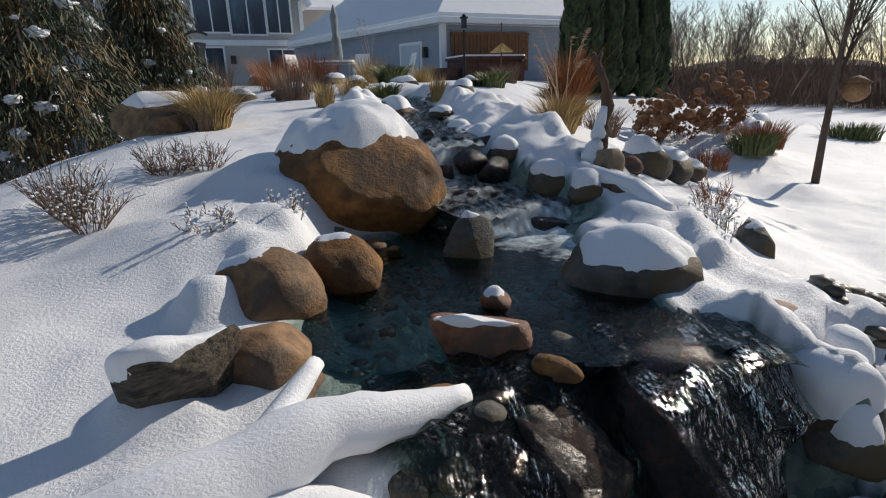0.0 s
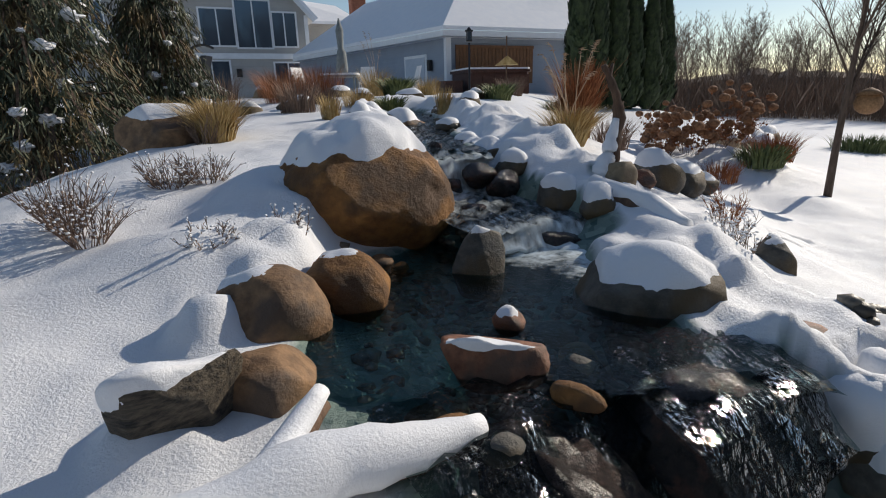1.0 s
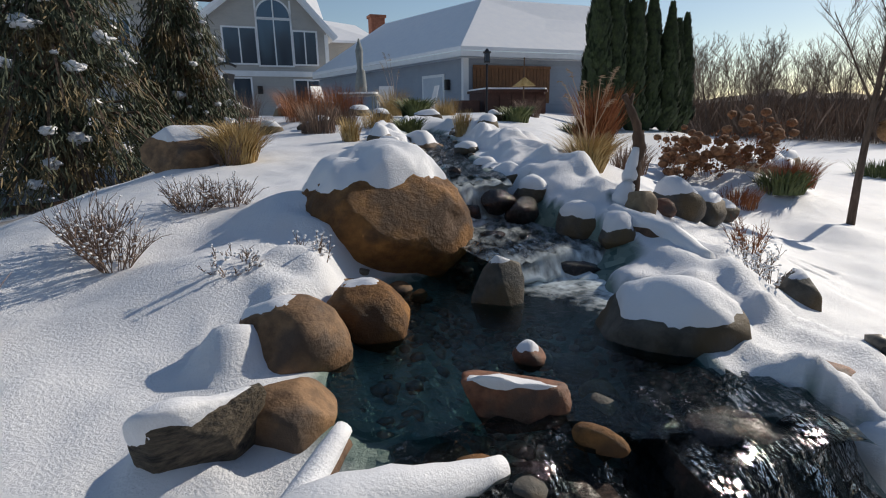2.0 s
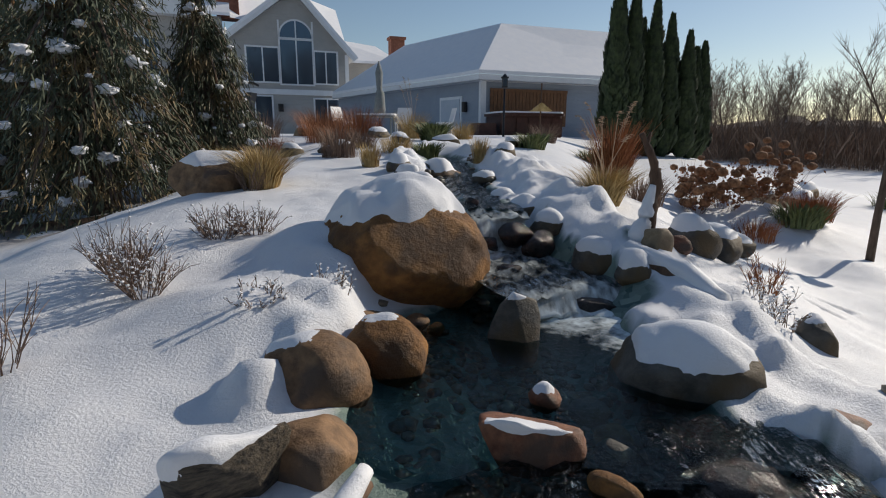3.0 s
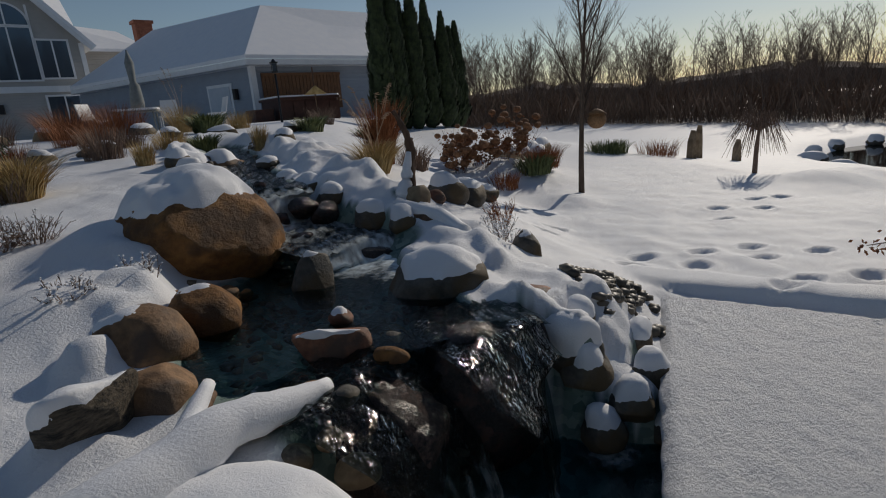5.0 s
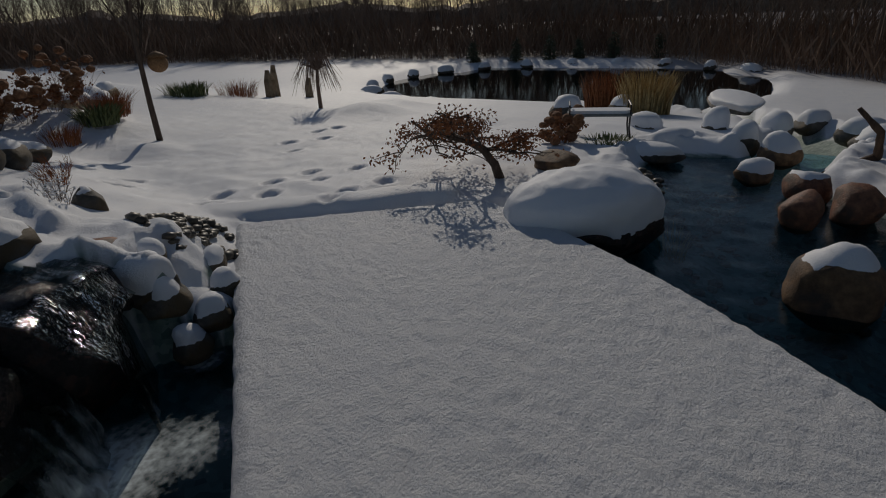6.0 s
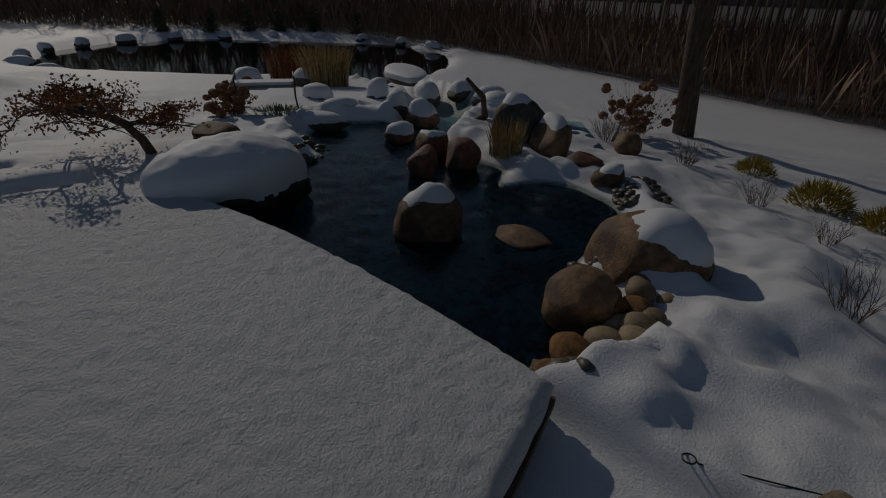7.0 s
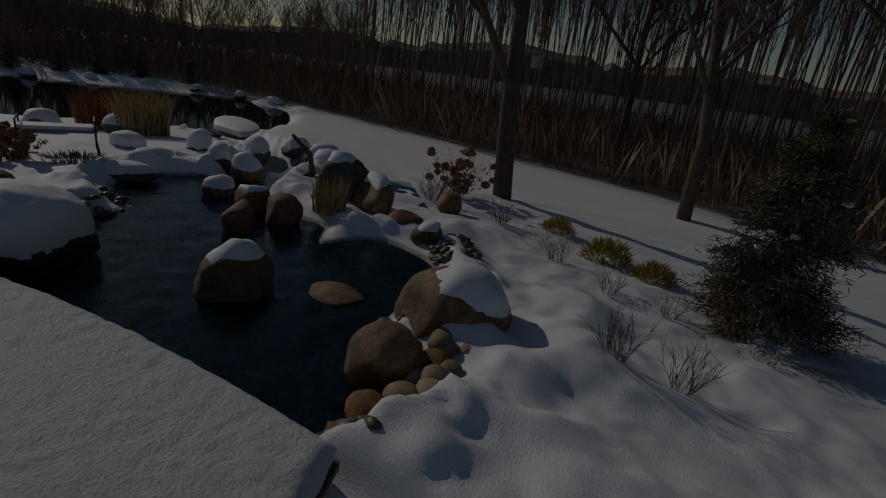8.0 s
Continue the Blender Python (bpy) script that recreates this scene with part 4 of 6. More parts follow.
def driftwood_log():
    ob = thing("driftwood_log", -0.5, 1.15, 0.42, "forked driftwood log lying over the stream under thick snow", "log")
    o = Vector((-0.5, 1.15, 0.42))
    main = [Vector(p) - o for p in ((-1.0, 0.78, 0.26), (-0.62, 1.0, 0.36), (-0.34, 1.22, 0.42), (-0.12, 1.33, 0.40), (0.06, 1.45, 0.39))]
    fork = [Vector(p) - o for p in ((-0.50, 1.10, 0.40), (-0.46, 1.28, 0.44), (-0.40, 1.46, 0.49))]
    part("wood", limb(limb(Shape(), main, 0.075, 0.035, seed=1), fork, 0.05, 0.025, seed=2), M_DEAD, ob, smooth=True)
    up = Vector((0, 0, 0.045))
    part("snow_cap", limb(limb(Shape(), [p + up * (1.5 - 0.25 * i) for i, p in enumerate(main)], 0.15, 0.036, 14, 0.09, 3), [p + up for p in fork], 0.06, 0.026, 10, 0.06, 4), M_SNOW, ob, "thick ridge of snow along the log", True)


driftwood_log()


def stump():
    x, y = 1.22, 4.05
    z = gz(x, y)
    ob = thing("driftwood_stump", x, y, z, "dark twisted driftwood standing upright in the snow", "driftwood")
    sh = limb(Shape(), ((-0.06, -0.1, -0.1), (-0.02, -0.05, 0.2), (0.03, 0, 0.40), (0.0, 0, 0.56), (-0.06, 0.02, 0.70), (-0.10, 0.02, 0.77)), 0.06, 0.018, 8, 0.25, 5)
    limb(sh, ((-0.06, 0.02, 0.68), (-0.03, 0.03, 0.78)), 0.02, 0.012, 6, 0.2, 6)
    limb(sh, ((0.0, 0.0, 0.35), (0.05, 0.02, 0.52)), 0.035, 0.015, 6, 0.2, 7)
    part("wood", sh, M_DEAD, ob, smooth=True)
    part("snow_cap", limb(Shape(), ((-0.14, -0.15, 0.0), (-0.06, -0.09, 0.14), (-0.03, -0.05, 0.28), (0.0, -0.03, 0.40)), 0.08, 0.025, 10, 0.12, 8), M_SNOW, ob, "snow packed against the wood", True)
    log = thing("driftwood_log", 1.2, 3.4, 0.6, "dark fallen log along the stream edge under snow", "log")
    part("wood", limb(Shape(), ((-0.22, 0.35, 0.08), (0.05, 0.05, 0.0), (0.12, -0.3, -0.1)), 0.07, 0.05, 9, 0.15, 9), M_DEAD, log, smooth=True)
    part("snow_cap", limb(Shape(), ((-0.20, 0.38, 0.13), (0.08, 0.06, 0.06), (0.17, -0.3, -0.03)), 0.075, 0.06, 10, 0.1, 10), M_SNOW, log, "snow along the log", True)


stump()


def stream_log():
    ob = thing("fallen_branch", 7.6, -2.6, -0.35, "dark forked branch lying in the stream", "branch")
    sh = limb(Shape(), ((0.3, 0.1, 0.0), (0.0, -0.15, 0.25), (-0.1, -0.1, 0.55), (-0.05, 0.15, 0.8)), 0.06, 0.03, 7, 0.2, 11)
    limb(sh, ((0.0, -0.15, 0.25), (-0.1, 0.35, 0.02)), 0.05, 0.03, 7, 0.2, 12)
    part("wood", sh, M_DEAD, ob, smooth=True)


stream_log()


# ---- the house ----
def wall_prism(points, back):
    return Shape().prism(points, back)


def window_part(parent, ax, ay, z0, w, h, facing, bars=1, arch=False, name="window"):
    """A framed window on a wall; ax, ay its lower left corner, facing the wall's direction to the right."""
    r = Vector((facing[0], facing[1], 0)).normalized()
    out = Vector((r.y, -r.x, 0))
    o = Vector((ax, ay, z0))

    def pt(u, v, d):
        return o + r * u + Vector((0, 0, v)) + out * d
    frame_sh = Shape()
    t = 0.10

    def bar(u0, u1, v0, v1, d=0.07):
        frame_sh.prism([pt(u0, v0, d), pt(u1, v0, d), pt(u1, v1, d), pt(u0, v1, d)], -out * (d - 0.005))
    bar(-t, w + t, -t, 0)
    bar(-t, 0, 0, h)
    bar(w, w + t, 0, h)
    if not arch:
        bar(-t, w + t, h, h + t)
    for k in range(1, bars + 1):
        u = w * k / (bars + 1)
        bar(u - 0.035, u + 0.035, 0, h)
    pane = Shape()
    if arch:
        n = 14
        ring = [(w / 2 - w / 2 * math.cos(math.pi * k / n), h * math.sin(math.pi * k / n)) for k in range(n + 1)]
        pane.prism([pt(u, v, 0.02) for u, v in ring], -out * 0.015)
        for (u0, v0), (u1, v1) in zip(ring, ring[1:]):
            s0, s1 = 1 + 2 * t / w, 1 + t / h
            q = [(u0, v0), (u1, v1), (w / 2 + (u1 - w / 2) * s0, v1 * s1), (w / 2 + (u0 - w / 2) * s0, v0 * s1)]
            frame_sh.prism([pt(u, v, 0.07) for u, v in q], -out * 0.065)
    else:
        pane.prism([pt(0, 0, 0.02), pt(w, 0, 0.02), pt(w, h, 0.02), pt(0, h, 0.02)], -out * 0.015)
    win = part(name, frame_sh, M_WHITE, parent, "white-framed window")
    part("pane", pane, M_GLASS, win)
    return win


def gable_house():
    Y, base = 36.0, 1.2
    ob = thing("house", -12.4, Y, base, "grey-sided two-storey house with a snowy gable roof", "house", turn=24)
    ob.scale = (1.10, 1, 1)

    def put(name, sh, m, label="", parent=ob):
        sh.v = [(x + 12.4, y - Y, z - base) for x, y, z in sh.v]
        return part(name, sh, m, parent, label)

    x0, x1, eave, peak, px = -15.9, -8.9, 7.35, 10.75, -12.0
    put("wall", Shape().prism([(x0, Y, base), (x1, Y, base), (x1, Y, eave - 0.4), (px, Y, peak - 0.3), (x0, Y, eave - 0.1)], (0, 9, 0)), M_SIDING, "grey lap-sided gable wall")
    for a, b in (((x0 - 0.5, eave - 0.35), (px, peak)), ((px, peak), (x1 + 0.5, eave - 0.9))):
        d = Vector((b[0] - a[0], 0, b[1] - a[1])).normalized()
        nrm = Vector((-d.z, 0, d.x))
        p0, p1 = Vector((a[0], Y - 0.5, a[1])), Vector((b[0], Y - 0.5, b[1]))
        put("bargeboard", Shape().prism([p0 - nrm * 0.22, p1 - nrm * 0.22, p1, p0], (0, 0.12, 0)), M_WHITE, "white bargeboard")
        put("roof", Shape().prism([p0 + nrm * 0.003, p1 + nrm * 0.003, p1 + nrm * 0.18, p0 + nrm * 0.18], (0, 10, 0)), M_SNOW, "snow-covered roof slope")
    put("corner_board", Shape().box(x0 + 0.02, Y - 0.03, (base + eave) / 2 - 0.1, 0.22, 0.1, eave - base - 0.2), M_WHITE)
    put("corner_board", Shape().box(x1 - 0.02, Y - 0.03, (base + eave) / 2 - 0.3, 0.22, 0.1, eave - base - 0.6), M_WHITE)
    put("belt_board", Shape().box((x0 + x1) / 2, Y - 0.05, 4.22, x1 - x0, 0.12, 0.34), M_WHITE)
    win = [window_part(ob, a + 12.4, 0, z - base, w, h, (1, 0), bars, arch) for a, z, w, h, bars, arch in
           ((-14.75, 4.85, 1.75, 2.1, 1, False), (-12.85, 4.75, 1.85, 2.75, 1, False), (-10.85, 4.85, 1.3, 2.0, 1, False), (-12.85, 7.65, 1.85, 1.05, 1, True),
            (-15.4, 1.9, 1.9, 2.0, 1, False), (-10.95, 1.5, 1.5, 2.3, 1, False))]
    put("lamp", Shape().box(-13.0, Y - 0.12, 3.2, 0.3, 0.2, 0.5, 0, 0.05), M_BLACK, "small black wall lamp")
    # the wing behind, left, with its small gable and chimneys
    put("wing_wall", Shape().box(-21.5, Y + 6, 5.2, 11, 8, 7.6), M_SIDING, "grey wing wall")
    put("wing_roof", Shape().prism([(-27.5, Y + 1.5, 9.0), (-15.5, Y + 1.5, 9.0), (-15.5, Y + 6, 13.0), (-24, Y + 6, 13.0)], (0, 0.1, 0.2)), M_SNOW, "snow-covered wing roof")
    put("wing_back_roof", Shape().prism([(-15.5, Y + 5.9, 13.0), (-8.0, Y + 9.5, 11.4), (-8.0, Y + 6, 8.6), (-15.5, Y + 2, 9.0)], (0, 0.1, 0.2)), M_SNOW, "snow-covered rear roof")
    put("dormer", Shape().prism([(-21.6, Y + 1.2, 8.8), (-17.4, Y + 1.2, 8.8), (-19.3, Y + 1.2, 11.0)], (0, 3, 0)), M_WHITE, "white shingled small gable")
    for sx in (-1, 1):
        put("dormer_roof", Shape().prism([(-19.3, Y + 0.9, 11.25), (-19.3 + sx * 2.6, Y + 0.9, 8.75), (-19.3 + sx * 2.6, Y + 0.9, 8.55), (-19.3, Y + 0.9, 11.0)], (0, 4, 0)), M_SNOW)
    window_part(ob, -8.4, 1.95, 4.0, 1.2, 2.2, (1, 0), 1)
    for cx, cy, cz, w, h in ((-15.6, Y + 3, 11.2, 1.3, 4.4), (-22.5, Y + 5, 13.0, 1.3, 3.2)):
        put("chimney", Shape().box(cx, cy, cz, w, 1.0, h, 0, 0.03).box(cx, cy, cz + h / 2 + 0.1, w + 0.2, 1.2, 0.2), M_BRICK, "red brick chimney")
    put("rear_wall", Shape().box(-6.6, Y + 6.2, 5.6, 5.0, 4, 2.6), M_SIDING, "grey rear wall")
    put("rear_roof", Shape().prism([(-9.2, Y + 3.6, 6.75), (-4.4, Y + 3.6, 6.75), (-5.6, Y + 6.6, 8.3), (-9.2, Y + 6.6, 8.7)], (0, 0.1, 0.2)), M_SNOW, "snow-covered rear roof")
    put("chimney", Shape().box(-5.6, Y + 0.4, 7.1, 0.9, 0.8, 1.9, 0, 0.03).box(-5.6, Y + 0.4, 8.1, 1.05, 0.95, 0.18), M_BRICK, "small red brick chimney")


gable_house()


def garage():
    ob = thing("garage_wing", 0.22, 24.2, 1.2, "blue-grey sided single-storey wing under a snowy hip roof", "house")
    o = Vector((0.22, 24.2, 1.2))
    A, B, Cc = Vector((0.22, 24.2, 0)), Vector((9.4, 28.3, 0)), Vector((-9.2, 36.2, 0))
    ru, lu = (B - A).normalized(), (Cc - A).normalized()
    rin, lin = Vector((-ru.y, ru.x, 0)), Vector((-lu.y, lu.x, 0)) * -1

    def P(v, z):
        return Vector((v.x, v.y, z)) - o

    def put(name, sh, m, label=""):
        return part(name, sh, m, ob, label)
    put("wall", Shape().prism([P(A, 1.0), P(B, 1.0), P(B, 4.0), P(A, 4.0)], rin * 0.3), M_SIDING2, "blue-grey lap-sided wall")
    put("wall", Shape().prism([P(Cc, 1.0), P(A, 1.0), P(A, 4.0), P(Cc, 4.0)], lin * 0.3), M_SIDING2, "blue-grey lap-sided wall")
    put("corner_board", Shape().box(0, 0, 1.4, 0.24, 0.24, 2.8, math.atan2(ru.y, ru.x)), M_WHITE)
    ovR, ovL = -rin * 0.45, -lin * 0.45
    tip = A + ovR + ovL
    apex = Vector((1.15, 28.6, 0))
    ridgeR, ridgeL = Vector((9.4, 31.6, 0)), Vector((-4.9, 37.2, 0))
    eB, eC = B + ovR, Cc + ovL
    put("roof", Shape().prism([P(tip, 4.06), P(eB, 4.06), P(ridgeR, 6.75), P(apex, 6.85)], (0, 0, 0.16)), M_SNOW, "snow-covered roof slope")
    put("roof", Shape().prism([P(eC, 4.06), P(tip, 4.06), P(apex, 6.85), P(ridgeL, 7.15)], (0, 0, 0.16)), M_SNOW, "snow-covered roof slope")
    put("fascia", Shape().prism([P(tip, 3.8), P(eB, 3.8), P(eB, 4.05), P(tip, 4.05)], rin * 0.1), M_WHITE, "white fascia board")
    put("fascia", Shape().prism([P(eC, 3.8), P(tip, 3.8), P(tip, 4.05), P(eC, 4.05)], lin * 0.1), M_WHITE, "white fascia board")
    put("soffit", Shape().prism([P(tip, 3.80), P(eB, 3.80), P(B, 3.80), P(A, 3.80)], (0, 0, 0.03)), M_WHITE)
    put("soffit", Shape().prism([P(eC, 3.80), P(tip, 3.80), P(A, 3.80), P(Cc, 3.80)], (0, 0, 0.03)), M_WHITE)
    # door in the receding wall
    d0, d1 = A + lu * 1.6, A + lu * 3.1
    out = -lin
    put("door_frame", Shape().prism([P(d0 + out * 0.05 - lu * 0.14, 1.0), P(d1 + out * 0.05 + lu * 0.14, 1.0), P(d1 + out * 0.05 + lu * 0.14, 3.25), P(d0 + out * 0.05 - lu * 0.14, 3.25)], lin * 0.049), M_WHITE, "white door frame")
    put("door", Shape().prism([P(d0 + out * 0.08, 1.0), P(d1 + out * 0.08, 1.0), P(d1 + out * 0.08, 3.12), P(d0 + out * 0.08, 3.12)], lin * 0.03), M_DOOR, "pale blue-white entry door")
    lp = A + lu * 1.15 + out * 0.12
    put("lamp", Shape().box(lp.x - o.x, lp.y - o.y, 1.55, 0.22, 0.22, 0.45, 0.3, 0.05), M_BLACK, "black wall lantern")
    # cedar screen behind the tub
    s0, s1 = A + ru * 0.35, A + ru * 4.3
    n = 22
    for k in range(n):
        a, b = s0.lerp(s1, k / n), s0.lerp(s1, (k + 0.9) / n)
        q = -rin * 0.08
        put("board", Shape().prism([P(a + q, 1.9), P(b + q, 1.9), P(b + q, 3.45), P(a + q, 3.45)], rin * 0.03), M_CEDAR)
    q = -rin * 0.11
    put("screen_rail", Shape().prism([P(s0 + q, 3.4), P(s1 + q, 3.4), P(s1 + q, 3.52), P(s0 + q, 3.52)], rin * 0.06), M_CEDAR)


garage()


def hot_tub():
    x, y, z = 1.9, 22.6, 1.36
    ob = thing("hot_tub", x, y, z, "dark red-brown panelled hot tub with a snowy cover", "hot tub", turn=20)
    part("body", Shape().box(0, 0, 0.45, 2.6, 1.9, 0.9, 0, 0.12), M_TUB, ob)
    for k in range(5):
        part("panel", Shape().box(-1.04 + k * 0.52, -0.965, 0.44, 0.44, 0.03, 0.74), M_TUB, ob)
    part("cover", Shape().box(0, 0, 0.95, 2.75, 2.05, 0.10, 0, 0.1), M_TUB, ob, "folded padded cover")
    part("snow_cap", Shape().box(0, 0, 1.03, 2.7, 2.0, 0.07, 0, 0.15), M_SNOW, ob)
    part("step", Shape().box(-1.9, -0.4, 0.3, 0.8, 0.9, 0.6, 0, 0.05), M_TUB, ob)


hot_tub()


def lamp_post():
    x, y = 0.75, 16.0
    ob = thing("lamp_post", x, y, gz(x, y), "black iron garden lamp post with a lantern", "lamp post")
    part("post", Shape().tube([(0, 0, -0.1), (0, 0, 0.1), (0, 0, 1.35)], [0.05, 0.03, 0.025], 8), M_BLACK, ob, smooth=True)
    lan = part("lantern", Shape().box(0, 0, 1.40, 0.16, 0.16, 0.04).box(0, 0, 1.66, 0.22, 0.22, 0.03).tube([(0, 0, 1.67), (0, 0, 1.76)], [0.09, 0.02], 8)
               .box(-0.07, -0.07, 1.53, 0.015, 0.015, 0.24).box(0.07, -0.07, 1.53, 0.015, 0.015, 0.24).box(-0.07, 0.07, 1.53, 0.015, 0.015, 0.24).box(0.07, 0.07, 1.53, 0.015, 0.015, 0.24), M_BLACK, ob)
    part("pane", Shape().box(0, 0, 1.53, 0.11, 0.11, 0.22), M_GLASS, lan)


lamp_post()


def feeder_pole():
    x, y = 1.75, 15.5
    ob = thing("feeder_pole", x, y, gz(x, y), "thin dark garden pole with a small snowy roof", "bird feeder")
    part("pole", Shape().tube([(0, 0, -0.1), (0, 0, 1.5)], [0.02, 0.02], 6), M_DEAD, ob)
    part("roof", Shape().prism([(-0.3, -0.2, 0.75), (0.3, -0.2, 0.75), (0, -0.2, 0.98)], (0, 0.4, 0)), M_STRAW, ob)


feeder_pole()


def umbrella():
    x, y = -3.6, 20.0
    ob = thing("patio_umbrella", x, y, gz(x, y), "closed grey patio umbrella", "umbrella")
    part("pole", Shape().tube([(0, 0, -0.05), (0, 0, 2.6)], [0.03, 0.025], 8), M_BLACK, ob)
    part("canopy", Shape().tube([(0, 0, 0.75), (0, 0, 0.95), (0.02, 0, 1.5), (0, 0.01, 1.6), (0, 0, 2.2), (0, 0, 2.6)], [0.20, 0.22, 0.16, 0.10, 0.14, 0.02], 9), M_CLOTH, ob, "folded grey canopy", True)


umbrella()


def patio_chairs():
    first = thing("patio_chair", -2.6, 19.0, gz(-2.6, 19.0), "pale metal patio chair dusted with snow", "chair", "patio chairs")
    part("seat", Shape().box(0, 0, 0.42, 0.55, 0.5, 0.06, 0, 0.05), M_WHITE, first)
    part("backrest", Shape().prism([(-0.27, 0.24, 0.45), (0.27, 0.24, 0.45), (0.24, 0.38, 0.95), (-0.24, 0.38, 0.95)], (0, 0.04, 0)), M_WHITE, first)
    for lx in (-0.24, 0.24):
        for ly in (-0.22, 0.22):
            part("leg", Shape().tube([(lx, ly, 0), (lx, ly, 0.4)], [0.02, 0.02], 6), M_WHITE, first)
    copy_thing(first, pose(-4.6, 18.6, gz(-4.6, 18.6), 0, 0, 60))
    copy_thing(first, pose(-1.2, 19.6, gz(-1.2, 19.6), 0, 0, -70))
    table = thing("patio_table", -3.4, 18.4, gz(-3.4, 18.4), "low patio table covered with snow", "table")
    part("tabletop", Shape().box(0, 0, 0.62, 1.3, 0.8, 0.06, 0, 0.06), M_CLOTH, table)
    part("snow_cap", Shape().box(0, 0, 0.68, 1.24, 0.74, 0.07, 0, 0.1), M_SNOW, table)
    for lx in (-0.5, 0.5):
        for ly in (-0.3, 0.3):
            part("leg", Shape().tube([(lx, ly, 0), (lx, ly, 0.6)], [0.03, 0.03], 6), M_CLOTH, table)
    swing = thing("hanging_chair", -9.6, 21.5, gz(-9.6, 21.5), "black curved hanging garden chair", "chair")
    arc = [(-0.9 + 1.8 * k / 12, 0, 0.1 + 1.9 * math.sin(math.pi * (0.12 + 0.5 * k / 12))) for k in range(13)]
    part("frame", Shape().tube(arc, [0.05] * 13, 7), M_BLACK, swing)
    part("seat", Shape().prism([(-0.5, -0.3, 0.4), (0.5, -0.3, 0.9), (0.7, -0.3, 1.6), (0.5, -0.3, 1.6), (0.2, -0.3, 1.0), (-0.5, -0.3, 0.6)], (0, 0.6, 0)), M_BLACK, swing)


patio_chairs()


# ---- plants ----
def blades(count, height, spread, seed, width=0.006, lean=0.5, base=0.12):
    rnd = random.Random(seed)
    sh = Shape()
    for _ in range(count):
        a = rnd.uniform(0, 6.283)
        r = base * math.sqrt(rnd.random())
        h = height * rnd.uniform(0.55, 1.1)
        l = lean * rnd.uniform(0.1, 1.0) * h
        dx, dy = math.cos(a + rnd.uniform(-0.6, 0.6)), math.sin(a + rnd.uniform(-0.6, 0.6))
        p0 = Vector((r * math.cos(a), r * math.sin(a), -0.03))
        pts = [p0 + Vector((dx * l * t ** 1.8 * spread, dy * l * t ** 1.8 * spread, h * (t - 0.22 * t ** 3 * lean))) for t in (0, 0.4, 0.75, 1.0)]
        s = Vector((-dy, dx, 0)) if rnd.random() < 0.5 else Vector((dx * 0.4 + 0.6, -dx, 0)).normalized()
        v = []
        for p, w in zip(pts, (1, 0.9, 0.6, 0.12)):
            v += [p - s * width * w, p + s * width * w]
        sh.add(v, [(0, 1, 3, 2), (2, 3, 5, 4), (4, 5, 7, 6)])
    return sh


def plume_shape(tips, seed, size=0.13):
    rnd = random.Random(seed)
    sh = Shape()
    for tx, ty, tz, bx, by in tips:
        path = [(bx, by, 0), (bx + (tx - bx) * 0.4, by + (ty - by) * 0.4, tz * 0.6), (tx, ty, tz)]
        sh.tube(path, [0.005, 0.004, 0.003], 4)
        d = (Vector(path[2]) - Vector(path[1])).normalized()
        for _ in range(46):
            t = rnd.random()
            p = Vector(path[2]) + d * (t * size * 1.6) + Vector((0, 0, -0.12 * t * t))
            q = p + Vector((rnd.gauss(0, 1), rnd.gauss(0, 1), rnd.uniform(-0.4, 0.8))) * size * 0.22 * (1.1 - t)
            s = Vector((rnd.gauss(0, 1), rnd.gauss(0, 1), rnd.gauss(0, 1))).normalized() * 0.006
            sh.add([p - s, p + s, q], [(0, 1, 2)])
    return sh


def grass_clump(x, y, height, count, seed, label, plumes=0, material=M_STRAW, base=0.14, lean=0.6, width=0.0038, group="ornamental grasses"):
    ob = thing("grass_clump", x, y, gz(x, y), label, "grass", group)
    part("foliage", blades(int(count * 1.7), height, 1.0, seed, width, lean, base), material, ob)
    if plumes:
        rnd = random.Random(seed + 1)
        tips = [(rnd.uniform(-0.5, 0.3) * height, rnd.uniform(-0.3, 0.3) * height, height * rnd.uniform(1.2, 1.75), rnd.uniform(-0.05, 0.05), 0) for _ in range(plumes)]
        for k, tip in enumerate(tips):
            part("plume", plume_shape([tip], seed + 2 + k, 0.15 * height / 0.6), M_PLUME, ob, "pale feathery seed plume")
    return ob


grass_clump(1.12, 5.05, 0.44, 520, 31, "tan ornamental grass clump with tall plumes", 9, lean=0.95)
grass_clump(1.35, 5.9, 0.55, 260, 39, "rusty ornamental grass with tall stems", 6, M_RUST)
grass_clump(-2.15, 5.15, 0.52, 560, 32, "golden ornamental grass clump bent in the snow", 0, lean=0.95)
grass_clump(-1.35, 6.5, 0.34, 160, 33, "short yellow grass tuft in the snow", 0, lean=0.4, base=0.1)
grass_clump(-0.02, 7.6, 0.38, 140, 34, "short yellow grass tuft by the stream", 0, lean=0.3, base=0.1)
grass_clump(-1.6, 13.0, 0.75, 260, 35, "dry tan grass before the patio", 4, base=0.3)
grass_clump(-3.2, 14.5, 0.95, 420, 36, "rusty brown dry shrub grass before the patio", 0, M_RUST, 0.6, 0.7)
grass_clump(-4.4, 15.0, 0.9, 420, 37, "rusty brown dry shrub grass before the patio", 0, M_RUST, 0.6, 0.7)
grass_clump(-2.0, 7.6, 0.5, 220, 38, "dry brown perennial stems in the snow", 0, M_TWIG, 0.25, 0.5, 0.004)
